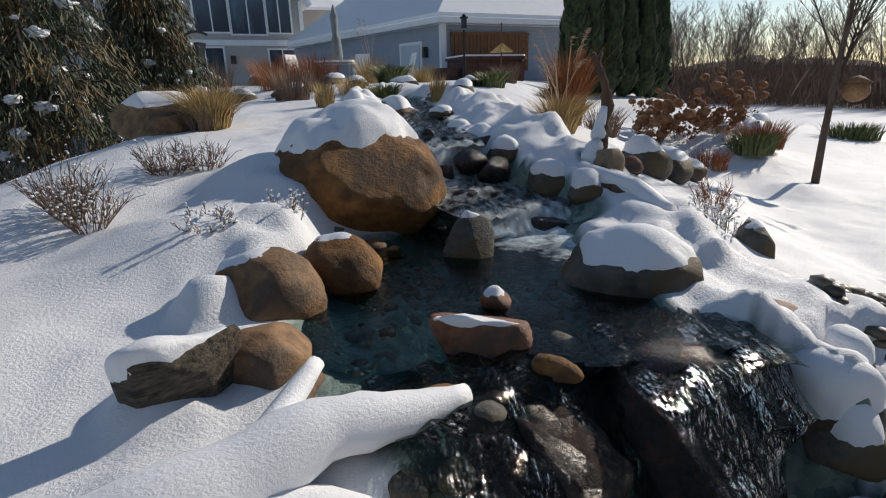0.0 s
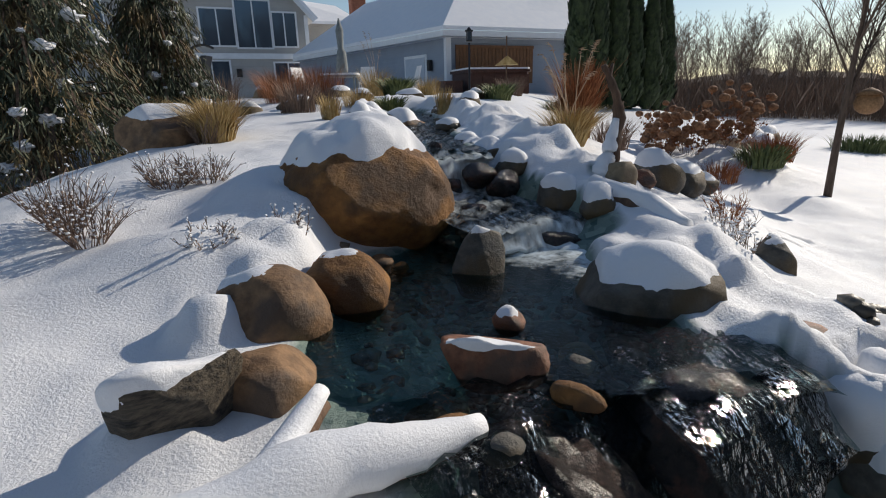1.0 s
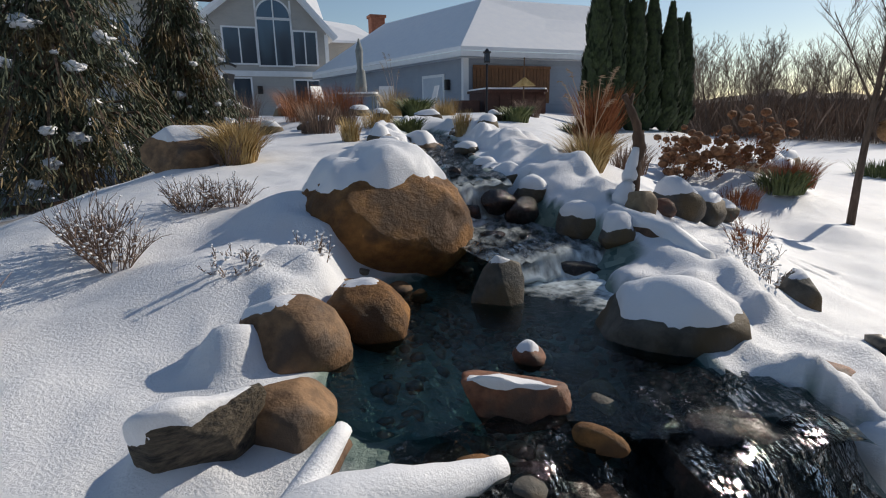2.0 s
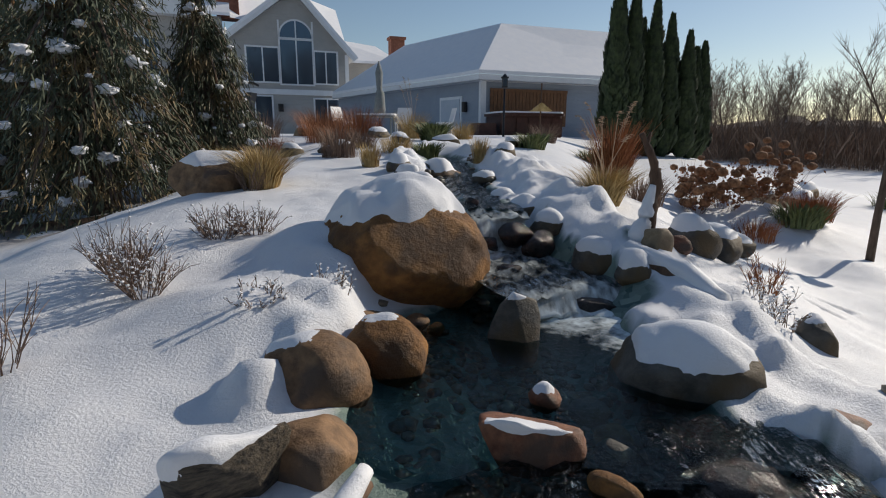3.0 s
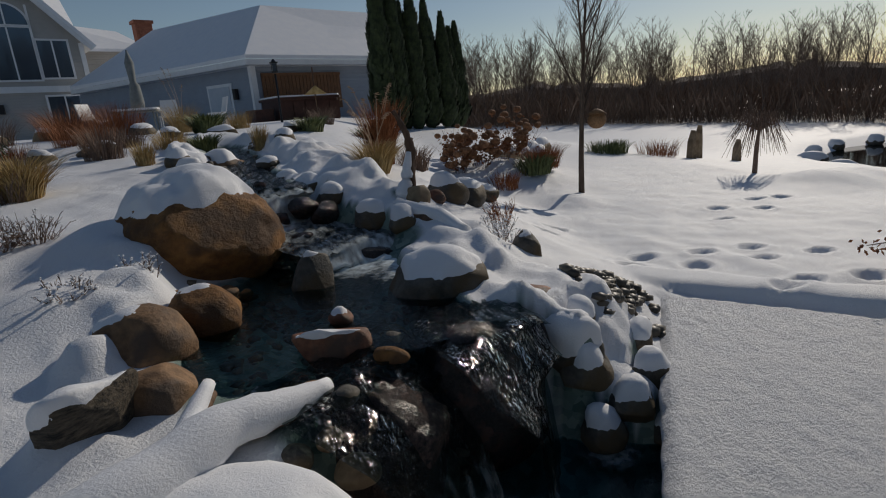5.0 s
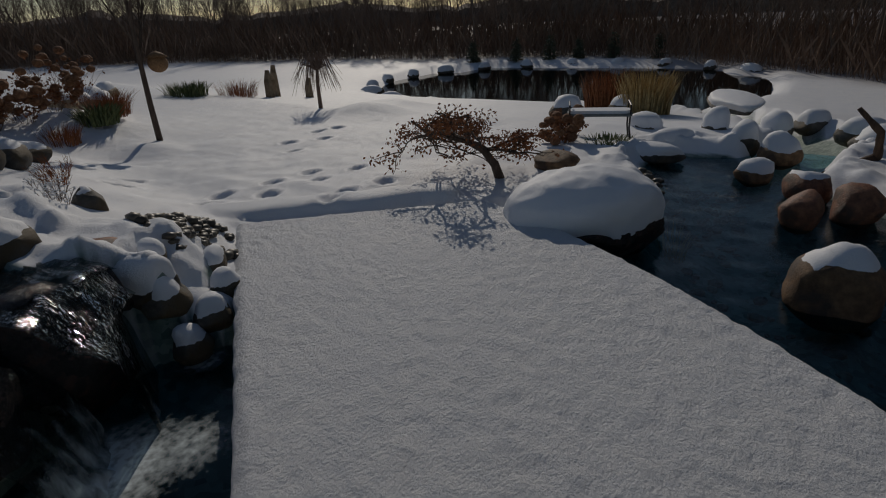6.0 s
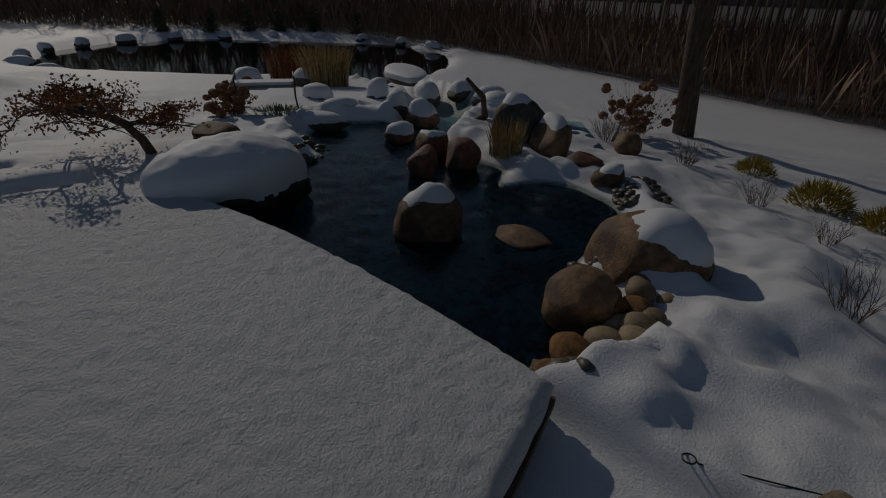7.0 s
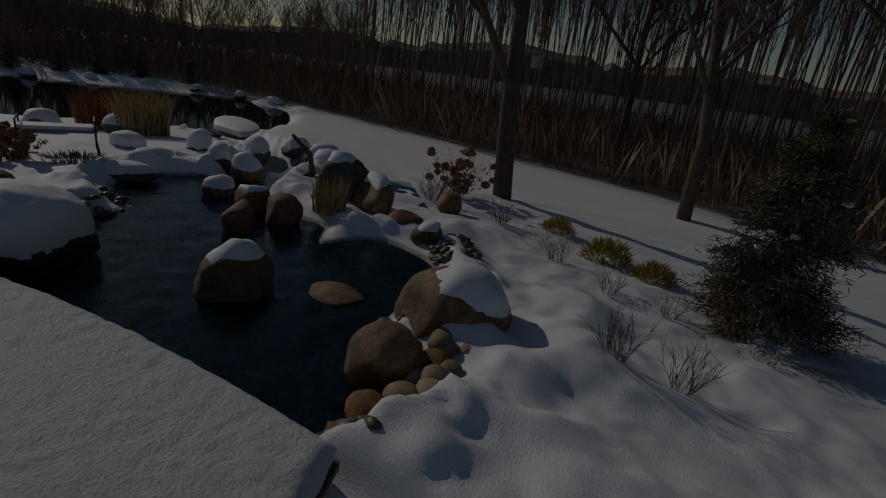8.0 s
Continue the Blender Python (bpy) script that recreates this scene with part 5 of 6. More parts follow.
grass_clump(-0.9, 9.0, 0.3, 160, 40, "snow-dusted green perennials in the garden bed", 0, M_GREEN, 0.2, 0.9, 0.012)
grass_clump(0.9, 9.4, 0.34, 200, 45, "snow-dusted green perennials in the garden bed", 0, M_GREEN, 0.22, 0.9, 0.014)
grass_clump(2.2, 10.5, 0.36, 200, 46, "snow-dusted green perennials in the garden bed", 0, M_GREEN, 0.25, 0.9, 0.014)
grass_clump(-1.0, 11.8, 0.5, 240, 47, "snow-dusted green yucca leaves", 0, M_GREEN, 0.25, 0.9, 0.02)
grass_clump(-4.3, 11.0, 0.45, 260, 48, "dry brown perennial stems in the snow", 0, M_RUST, 0.4, 0.6)
grass_clump(6.1, -2.95, 0.46, 150, 41, "dry orange reeds among the pool rocks", 0, M_STRAW, 0.2, 0.35, 0.007)
grass_clump(5.05, -0.95, 0.36, 60, 42, "sparse dry reeds at the slab's edge", 0, M_STRAW, 0.12, 0.7)
grass_clump(11.7, 0.6, 0.95, 380, 43, "tall tan reeds beside the pond outlet", 0, M_STRAW, 0.5, 0.35, 0.012)
grass_clump(12.6, 1.6, 0.95, 300, 44, "tall rusty reeds beside the pond outlet", 0, M_RUST, 0.5, 0.35, 0.012)
grass_clump(7.6, 0.35, 0.12, 160, 49, "green moss grass patch by the bench", 0, M_GREEN, 0.35, 0.8, 0.008)


for i, (gx_, gy_, gh_, gm_, lab_) in enumerate((
        (-2.6, 10.0, 0.55, M_RUST, "rusty dry perennials in the garden bed"), (-3.6, 12.2, 0.75, M_RUST, "rusty dry perennials in the garden bed"),
        (-5.4, 13.6, 0.8, M_TWIG, "brown bare stems in the garden bed"), (-2.0, 9.2, 0.4, M_TWIG, "brown bare stems in the garden bed"),
        (-1.3, 8.3, 0.35, M_STRAW, "short straw grass among the rocks"), (-0.4, 12.6, 0.5, M_STRAW, "tan dry grass before the patio"),
        (1.5, 12.4, 0.5, M_TWIG, "brown bare stems in the garden bed"), (2.9, 12.8, 0.55, M_STRAW, "tan dry grass before the hot tub"),
        (-6.3, 11.2, 0.7, M_RUST, "rusty dry perennials in the garden bed"), (-2.9, 7.0, 0.35, M_TWIG, "brown bare stems in the garden bed"),
        (1.9, 6.4, 0.4, M_TWIG, "brown bare stems beside the grass"), (-3.3, 6.4, 0.4, M_STRAW, "short straw grass among the rocks"))):
    grass_clump(gx_, gy_, gh_, 200, 900 + i, lab_, 0, gm_, 0.32 * gh_ + 0.1, 0.75)
grass_clump(1.42, 6.0, 0.85, 420, 920, "tall rust-red dry shrub behind the grass clump", 0, M_RUST, 0.14, 0.45, 0.005)


def twigs(height, count, seed, spread=0.5, base=0.05, fine=3):
    rnd = random.Random(seed)
    sh = Shape()
    tips = []
    for _ in range(count):
        a = rnd.uniform(0, 6.283)
        d = Vector((math.cos(a) * spread * rnd.random(), math.sin(a) * spread * rnd.random(), 1)).normalized()
        p = Vector((math.cos(a) * base, math.sin(a) * base, -0.03))
        h = height * rnd.uniform(0.6, 1.1)
        path = [p]
        for k in range(4):
            d = (d + Vector((rnd.gauss(0, 0.12), rnd.gauss(0, 0.12), 0.02))).normalized()
            path.append(path[-1] + d * h / 4)
        sh.tube(path, [0.0035, 0.003, 0.0026, 0.002, 0.001], 3)
        tips.append(path[-1])
        for k in range(fine):
            q = path[rnd.randint(1, 3)]
            e = (d + Vector((rnd.gauss(0, 0.6), rnd.gauss(0, 0.6), 0.2))).normalized() * h * rnd.uniform(0.2, 0.4)
            sh.tube([q, q + e * 0.5 + Vector((0, 0, 0.01)), q + e], [0.0022, 0.0018, 0.001], 3)
            tips.append(q + e)
            tips.append(q + e * 0.5)
    return sh, tips


def clumps(points, lo, hi, seed, flat=0.7, sub=1):
    rnd = random.Random(seed)
    sh = Shape()
    bv, bf = BALL[sub]
    for p in points:
        r = rnd.uniform(lo, hi)
        jit = np.array([1 + 0.25 * math.sin(i * 12.9 + p[0] * 40) for i in range(len(bv))])[:, None]
        sh.add(bv * jit * (r, r, r * flat) + np.array(p), bf)
    return sh


def twig_shrub(x, y, height, count, seed, label, snow=True, spread=0.6, material=M_TWIG, leaves=0):
    ob = thing("twig_shrub", x, y, gz(x, y), label, "shrub", "bare shrubs")
    sh, tips = twigs(height, int(count * 1.8), seed, spread, 0.06, 4)
    part("twig_mass", sh, material, ob)
    if snow:
        rnd = random.Random(seed)
        tagged(part("snow_dust", clumps(rnd.sample(tips, min(len(tips), 150)), 0.004, 0.011, seed), M_SNOW, ob, "specks of snow on the twigs", True), kind="stuff")
    return ob


twig_shrub(-2.05, 2.85, 0.34, 34, 71, "pale bare shrub dusted with snow on the slope", True, 0.9)
twig_shrub(-1.85, 2.7, 0.30, 26, 72, "pale bare shrub dusted with snow on the slope", True, 0.9)
twig_shrub(-1.80, 3.5, 0.26, 34, 73, "dark bare shrub with snow on its twigs", True, 1.3)
twig_shrub(-1.62, 3.62, 0.24, 26, 74, "dark bare shrub with snow on its twigs", True, 1.3)
twig_shrub(-2.2, 5.0, 0.35, 30, 75, "bare brown shrub beside the rock", False, 0.7)
twig_shrub(-2.02, 1.95, 0.42, 16, 76, "reddish bare stems rising from the snow", False, 0.5)
twig_shrub(2.55, -4.85, 0.40, 12, 77, "thin bare stems in the snow", False, 0.7)
twig_shrub(2.35, -5.3, 0.42, 12, 78, "thin bare stems in the snow", False, 0.5)
twig_shrub(5.1, -5.6, 0.36, 14, 79, "thin snowy stems on the slope", True, 0.7)
twig_shrub(4.2, -5.8, 0.26, 12, 80, "thin snowy stems on the slope", True, 0.8)
twig_shrub(6.6, -5.4, 0.4, 20, 81, "grey bare shrub on the slope", True, 0.8)
twig_shrub(7.6, -4.6, 0.5, 24, 82, "grey bare shrub on the slope", True, 0.8)
twig_shrub(2.3, 4.35, 0.25, 12, 83, "withered brown perennial with drooping leaves", False, 0.7, M_RUST)
twig_shrub(1.75, 3.3, 0.24, 8, 84, "withered stems poking from the snow", True, 0.6)
twig_shrub(1.62, 2.95, 0.18, 8, 85, "withered stems poking from the snow", True, 0.6)
twig_shrub(2.05, 3.9, 0.24, 16, 86, "withered brown perennial with drooping leaves", False, 0.9, M_RUST)
twig_shrub(13.0, 1.0, 0.9, 30, 87, "grey bare shrub with snow near the pond", True, 0.6)
twig_shrub(-0.83, 2.75, 0.20, 10, 88, "small snowy sprig beside the boulder", True, 0.4)
twig_shrub(-1.15, 2.48, 0.14, 20, 89, "dark leaves poking through the snow heap", True, 1.8)
twig_shrub(3.7, -6.2, 0.22, 10, 90, "thin snowy stems on the slope", True, 0.9)
twig_shrub(2.9, -6.6, 0.22, 10, 91, "thin snowy stems on the slope", True, 0.9)


def hydrangea(x, y, height, count, seed, size=0.075):
    ob = thing("hydrangea", x, y, gz(x, y), "dried hydrangea shrub with brown flower heads", "shrub", "dried hydrangeas")
    sh, tips = twigs(height, count, seed, 0.9, 0.12, 2)
    part("stem_mass", sh, M_TWIG, ob)
    rnd = random.Random(seed + 3)
    bv, bf = BALL[2]
    for k, p in enumerate(rnd.sample(tips, min(count, len(tips)))):
        r = size * rnd.uniform(0.7, 1.15)
        q = np.array([Vector(d) * (1 + 0.22 * noise.noise(Vector(d) * 6 + Vector((k, 0, 0)))) for d in bv]) * (r, r, r * 0.8) + np.array(p)
        part("flower_head", Shape().add(q, bf), M_HEAD, ob, "round dry brown flower head")
    lv = Shape()
    for _ in range(260):
        p = Vector(rnd.choice(tips)) * rnd.uniform(0.4, 0.95)
        d = Vector((rnd.gauss(0, 1), rnd.gauss(0, 1), rnd.gauss(-0.6, 0.6))).normalized() * rnd.uniform(0.03, 0.07)
        s = d.cross(Vector((rnd.gauss(0, 1), rnd.gauss(0, 1), 1))).normalized() * 0.02
        lv.add([p, p + d * 0.5 + s, p + d, p + d * 0.5 - s], [(0, 1, 2, 3)])
    part("foliage", lv, M_RUST, ob, "curled rusty leaves")


for i, (hx, hy, hh) in enumerate(((3.2, 8.1, 0.5), (3.75, 8.3, 0.75), (4.3, 8.6, 0.95), (4.75, 8.9, 0.95), (3.5, 8.9, 0.7))):
    hydrangea(hx, hy, hh, 24, 300 + i, 0.075)
hydrangea(8.3, -5.15, 0.85, 22, 310, 0.075)
hydrangea(8.7, -5.4, 0.95, 18, 311, 0.075)
hydrangea(7.2, 0.95, 0.40, 14, 312, 0.08)
hydrangea(7.9, 1.0, 0.45, 12, 313, 0.08)
for i, (sx, sy) in enumerate(((5.6, 10.3), (6.2, 10.9), (6.8, 11.5), (5.0, 9.7), (5.9, 10.0))):
    stone("boulder", sx, sy, gz(sx, sy) + 0.16, (0.42, 0.26, 0.20), M_TAN, "pale flat wall stone with a snow top", 330 + i, 45 + i * 8, 0.06, 0.3, 8, 0.02, 3, group="low stone wall")
grass_clump(4.6, 7.9, 0.36, 220, 320, "snow-dusted green iris leaves", 0, M_GREEN, 0.3, 0.7, 0.014)
grass_clump(5.0, 8.3, 0.5, 220, 321, "rusty dry perennials beside the bed", 0, M_RUST, 0.3, 0.6)
grass_clump(3.75, 7.4, 0.34, 200, 322, "rusty dry perennials beside the bed", 0, M_RUST, 0.25, 0.6)
grass_clump(5.6, 9.3, 0.5, 200, 323, "rusty dry perennials beside the bed", 0, M_RUST, 0.35, 0.6)
grass_clump(9.6, 10.5, 0.5, 240, 324, "snow-dusted dark perennials across the lawn", 0, M_RUST, 0.5, 0.7)
grass_clump(8.6, 11.2, 0.4, 240, 325, "snow-dusted dark perennials across the lawn", 0, M_GREEN, 0.5, 0.8, 0.012)


# ---- trees ----
def bare_tree(seed, height, radius, levels=3, upright=0.6, kids=6, sides=6, first=0.3, bend=0.10, thin=0.004, split=False):
    rnd = random.Random(seed)
    sh, stem = Shape(), Shape()

    def grow(p, d, length, r, level):
        n = 5 if level == 0 else 3
        path, rad = [p], [r]
        for k in range(n):
            d = (d + Vector((rnd.gauss(0, bend), rnd.gauss(0, bend), 0.05 if level else 0))).normalized()
            path.append(path[-1] + d * length / n)
            rad.append(r * (1 - 0.75 * (k + 1) / n))
        (sh if level or not split else stem).tube(path, rad, max(3, sides - 2 * level))
        if level >= levels:
            return
        for k in range(kids if level == 0 else max(3, kids - level)):
            t = first + (1 - first) * (k + rnd.random()) / kids if level == 0 else rnd.uniform(0.25, 0.95)
            i = min(int(t * n), n - 1)
            q = path[i].lerp(path[i + 1], t * n - i)
            a = rnd.uniform(0, 6.283)
            side = Vector((math.cos(a), math.sin(a), 0))
            e = (d * upright + side * (1 - upright * 0.5) + Vector((0, 0, 0.35 * upright))).normalized()
            grow(q, e, length * rnd.uniform(0.38, 0.6) * (1.05 - 0.4 * t), max(rad[i] * 0.5, thin), level + 1)
    grow(Vector((0, 0, -0.1)), Vector((0, 0, 1)), height, radius, 0)
    return (stem, sh) if split else sh


def young_tree():
    x, y = 4.92, 6.86
    ob = thing("young_tree", x, y, gz(x, y), "slim bare young tree with upright branches on the lawn", "tree")
    stem, crown = bare_tree(5, 3.4, 0.05, 3, 0.78, 12, 8, 0.30, 0.012, 0.0022, True)
    part("trunk", stem, M_BARK, ob, smooth=True)
    part("crown", crown, M_BARK, ob, "thin upright bare branches", True)
    nest = thing("hanging_feeder", x + 0.26, y - 0.05, gz(x, y) + 1.18, "round tan woven bird feeder hanging in the tree", "bird feeder")
    bv, bf = BALL[3]
    part("basket", Shape().add(bv * (0.15, 0.15, 0.14), bf), M_CONE, nest, smooth=True)
    part("roof", Shape().tube([(0, 0, 0.09), (0, 0, 0.15), (0, 0, 0.18)], [0.16, 0.08, 0.01], 12), M_CONE, nest, smooth=True)
    part("string", Shape().tube([(0, 0, 0.17), (-0.05, 0, 0.5), (-0.2, 0.03, 0.75)], [0.004, 0.004, 0.004], 4), M_BLACK, nest)


young_tree()


def needle_tree(name, x, y, height, width, seed, label, snow=40, cones=0, droop=0.5, lean=0.0, rows=26, density=1.0, low=0.05, leaf=0.055):
    """A spruce: trunk, drooping boughs set with needle sprays, clumps of snow and cones."""
    rnd = random.Random(seed)
    ob = thing(name, x, y, gz(x, y), label, "tree")
    part("trunk", Shape().tube([(0, 0, -0.1), (0, 0, height * 0.5), (0, 0, height)], [width * 0.07, width * 0.045, 0.01], 9), M_BARK, ob, smooth=True)
    boughs, sprays, snowy, hung = Shape(), Shape(), [], []
    for k in range(rows):
        t = low + (0.98 - low) * k / rows
        reach = width * 0.5 * (1 - t) ** 0.8 + 0.05
        for j in range(max(4, int(9 * (1 - t * 0.5)))):
            a = rnd.uniform(0, 6.283)
            out = Vector((math.cos(a), math.sin(a), 0))
            r = reach * rnd.uniform(0.65, 1.1)
            p0 = Vector((0, 0, t * height))
            pts = [p0, p0 + out * r * 0.5 + Vector((0, 0, 0.03 * r)), p0 + out * r + Vector((0, 0, -droop * r * rnd.uniform(0.5, 1.1)))]
            boughs.tube(pts, [0.018 * width / 2, 0.012 * width / 2, 0.005], 3)
            n = int(70 * density * (0.35 + r / (width * 0.5)))
            for _ in range(n):
                s = rnd.random() ** 0.7
                q = pts[0].lerp(pts[1], s * 2) if s < 0.5 else pts[1].lerp(pts[2], s * 2 - 1)
                q = q + Vector((rnd.gauss(0, 1), rnd.gauss(0, 1), rnd.gauss(-0.3, 0.8))) * 0.09 * r ** 0.5
                d = (out * 0.5 + Vector((rnd.gauss(0, 0.5), rnd.gauss(0, 0.5), rnd.gauss(-droop * 1.4, 0.45)))).normalized() * leaf * rnd.uniform(0.7, 1.6)
                w = d.cross(Vector((rnd.gauss(0, 1), rnd.gauss(0, 1), rnd.gauss(0, 1)))).normalized() * leaf * 0.085
                sprays.add([q - w * 0.6, q + d * 0.55 - w, q + d, q + d * 0.55 + w, q + w * 0.6], [(0, 1, 2, 3, 4)])
            if rnd.random() < snow / (rows * 7):
                snowy.append(pts[1].lerp(pts[2], rnd.random()) + Vector((0, 0, 0.03)))
            if t > 0.5 and rnd.random() < cones / (rows * 4):
                hung.append(pts[1].lerp(pts[2], rnd.random()))
    part("bough_mass", boughs, M_BARK, ob)
    part("foliage", sprays, M_NEEDLE, ob, "dense drooping dark green needles")
    for c in snowy:
        rr = rnd.uniform(0.025, 0.075) * width * 0.30
        bv, bf = BALL[3]
        wob = np.array([1 + 0.75 * noise.fractal(Vector(q) * 1.7 + c * 9, 0.8, 2.0, 3) for q in bv])[:, None]
        bl = Shape().add(bv * wob * (rr * 1.5, rr * 1.3, rr * 0.85) + np.array(c), bf)
        part("snow_clump", bl, M_SNOW, ob, smooth=True)
    for c in hung:
        part("cone", Shape().tube([c, c - Vector((0, 0, 0.04)), c - Vector((0, 0, 0.12)), c - Vector((0, 0, 0.15))], [0.008, 0.02, 0.022, 0.006], 7), M_CONE, ob, smooth=True)
    return ob


needle_tree("spruce", -5.3, 7.2, 5.6, 3.6, 401, "large weeping spruce with cones and clumps of snow", 130, 36, 0.8, rows=32, density=2.4, low=0.07, leaf=0.11)
needle_tree("spruce", -7.6, 8.2, 6.0, 3.8, 402, "large weeping spruce behind with snow on its boughs", 36, 14, 0.7, rows=28, density=1.6, low=0.08, leaf=0.13)
needle_tree("spruce", -4.75, 9.3, 3.4, 3.0, 403, "weeping spruce with trailing boughs", 80, 8, 1.1, rows=26, density=2.2, low=0.10, leaf=0.10)
needle_tree("spruce", 3.55, -7.2, 2.3, 1.5, 404, "young blue-green spruce on the snowy slope", 4, 0, 0.05, rows=28, density=2.2, low=0.06, leaf=0.07)


def arborvitae_mesh(seed, height, radius):
    rnd = random.Random(seed)
    sh = Shape()
    for _ in range(4200):
        t = rnd.random() ** 0.85
        prof = radius * min(1, (t / 0.10) ** 0.5) * (1 - t ** 1.9) ** 0.95 * (1 + 0.10 * math.sin(t * 31 + seed))
        a = rnd.uniform(0, 6.283)
        r = prof * (0.82 + 0.25 * rnd.random() + 0.10 * math.sin(5 * a + t * 20))
        p = Vector((math.cos(a) * r, math.sin(a) * r, t * height))
        d = Vector((math.cos(a) * 0.35, math.sin(a) * 0.35, 1)).normalized() * rnd.uniform(0.14, 0.30)
        s = Vector((-math.sin(a), math.cos(a), rnd.gauss(0, 0.3))) * rnd.uniform(0.03, 0.07)
        sh.add([p - s, p + d * 0.4 - s * 1.3, p + d, p + d * 0.4 + s * 1.3, p + s], [(0, 1, 2, 3, 4)])
    core = Shape()
    core.tube([(0, 0, 0), (0, 0, height * 0.1), (0, 0, height * 0.5), (0, 0, height * 0.85), (0, 0, height * 0.97)], [radius * 0.3, radius * 0.78, radius * 0.76, radius * 0.42, 0.02], 10)
    return sh, core


arb = thing("arborvitae", 4.5, 18.6, gz(4.5, 18.6), "tall narrow dark green arborvitae", "tree", "row of arborvitae")
leafy, inner = arborvitae_mesh(3, 5.4, 0.46)
part("foliage", leafy, M_CYPRESS, arb)
part("inner_foliage", inner, M_CYPRESS, arb, "dense dark inner foliage")
for ax_, ay_, k in ((5.1, 18.9, 1.05), (5.55, 19.5, 0.86), (5.95, 19.4, 1.0), (6.65, 19.9, 0.92), (7.05, 20.6, 0.78), (7.45, 20.3, 0.83), (8.0, 21.0, 0.76), (8.35, 21.2, 0.80)):
    c = copy_thing(arb, pose(ax_, ay_, gz(ax_, ay_), 0, 0, ax_ * 70))
    c.scale = (0.95, 0.95, k * 0.95)


def japanese_maple():
    x, y = 5.25, 1.0
    ob = thing("japanese_maple", x, y, gz(x, y), "low spreading maple with crooked limbs and rusty leaves", "tree")
    rnd = random.Random(12)
    sh, tips = Shape(), []

    def grow(p, d, length, r, level):
        path, rad = [p], [r]
        for k in range(4):
            d = (d + Vector((rnd.gauss(0, 0.35), rnd.gauss(0, 0.35), rnd.gauss(-0.03, 0.2)))).normalized()
            path.append(path[-1] + d * length / 4)
            rad.append(r * (1 - 0.16 * (k + 1)))
        sh.tube(path, rad, 7 - level)
        if level == 3:
            tips.extend(path[2:])
            return
        for _ in range(4 if level else 6):
            a = rnd.uniform(0, 6.283)
            q = path[rnd.randint(2, 4)]
            e = Vector((math.cos(a), math.sin(a), rnd.uniform(-0.25, 0.3) if level else rnd.uniform(0.1, 0.5))).normalized()
            grow(q, e, length * rnd.uniform(0.55, 0.85), r * 0.5, level + 1)
    grow(Vector((0, 0, -0.05)), Vector((0.25, 0.1, 1)).normalized(), 0.85, 0.06, 0)
    part("crown", sh, M_BARK, ob, "crooked dark limbs", True)
    lv = Shape()
    for p in tips:
        if p.z < 0.35 and rnd.random() < 0.6:
            continue
        for _ in range(13):
            q = p + Vector((rnd.gauss(0, 0.06), rnd.gauss(0, 0.06), rnd.gauss(0, 0.03)))
            d = Vector((rnd.gauss(0, 1), rnd.gauss(0, 1), rnd.gauss(-0.8, 0.6))).normalized() * rnd.uniform(0.03, 0.06)
            s = d.cross(Vector((rnd.gauss(0, 1), 1, rnd.gauss(0, 1)))).normalized() * 0.012
            lv.add([q, q + d * 0.5 + s, q + d, q + d * 0.5 - s], [(0, 1, 2, 3)])
    part("foliage", lv, M_RUST, ob, "shrivelled rusty leaves")


japanese_maple()


def ornament_tree():
    x, y = 9.0, 7.1
    ob = thing("weeping_shrub", x, y, gz(x, y), "small weeping bare tree in a snowy bed", "tree")
    rnd = random.Random(4)
    sh = Shape().tube([(0, 0, -0.1), (0, 0, 0.5), (0.03, 0, 0.8)], [0.05, 0.04, 0.03], 7)
    for _ in range(90):
        a = rnd.uniform(0, 6.283)
        o = Vector((math.cos(a), math.sin(a), 0)) * rnd.uniform(0.2, 0.6)
        sh.tube([(0.03, 0, 0.8), Vector((0, 0, 0.9 + rnd.uniform(0, 0.3))) + o * 0.5, Vector((0, 0, rnd.uniform(0.3, 0.7))) + o], [0.012, 0.008, 0.003], 3)
    part("crown", sh, M_TWIG, ob)


ornament_tree()
for i, (mx_, my_) in enumerate(((10.4, 10.2), (11.0, 10.6), (11.7, 10.0))):
    stn = thing("standing_stone", mx_, my_, gz(mx_, my_), "upright grey standing stone in a garden bed", "stone", "standing stones")
    h = (0.7, 0.85, 0.55)[i]
    part("stone", Shape().tube([(0, 0, -0.1), (0, 0, h * 0.6), (0.04, 0, h)], [0.13, 0.11, 0.06], 5), M_TAN, stn)


def bench():
    x, y = 7.75, 0.55
    ob = thing("garden_bench", x, y, gz(x, y), "small metal garden bench with snow on its seat", "bench", turn=-72)
    part("seat", Shape().box(0, 0, 0.36, 0.9, 0.32, 0.04, 0, 0.03), M_CLOTH, ob)
    part("snow_cap", Shape().box(0, 0, 0.40, 0.86, 0.30, 0.045, 0, 0.06), M_SNOW, ob)
    for lx in (-0.42, 0.42):
        for ly in (-0.14, 0.14):
            part("leg", Shape().tube([(lx * 1.08, ly * 1.1, -0.03), (lx, ly, 0.18), (lx, ly, 0.36)], [0.013, 0.013, 0.013], 6), M_BLACK, ob)
        part("armrest", Shape().tube([(lx, -0.15, 0.36), (lx, -0.17, 0.5), (lx, 0.15, 0.52), (lx, 0.15, 0.36)], [0.012] * 4, 6), M_BLACK, ob)


bench()


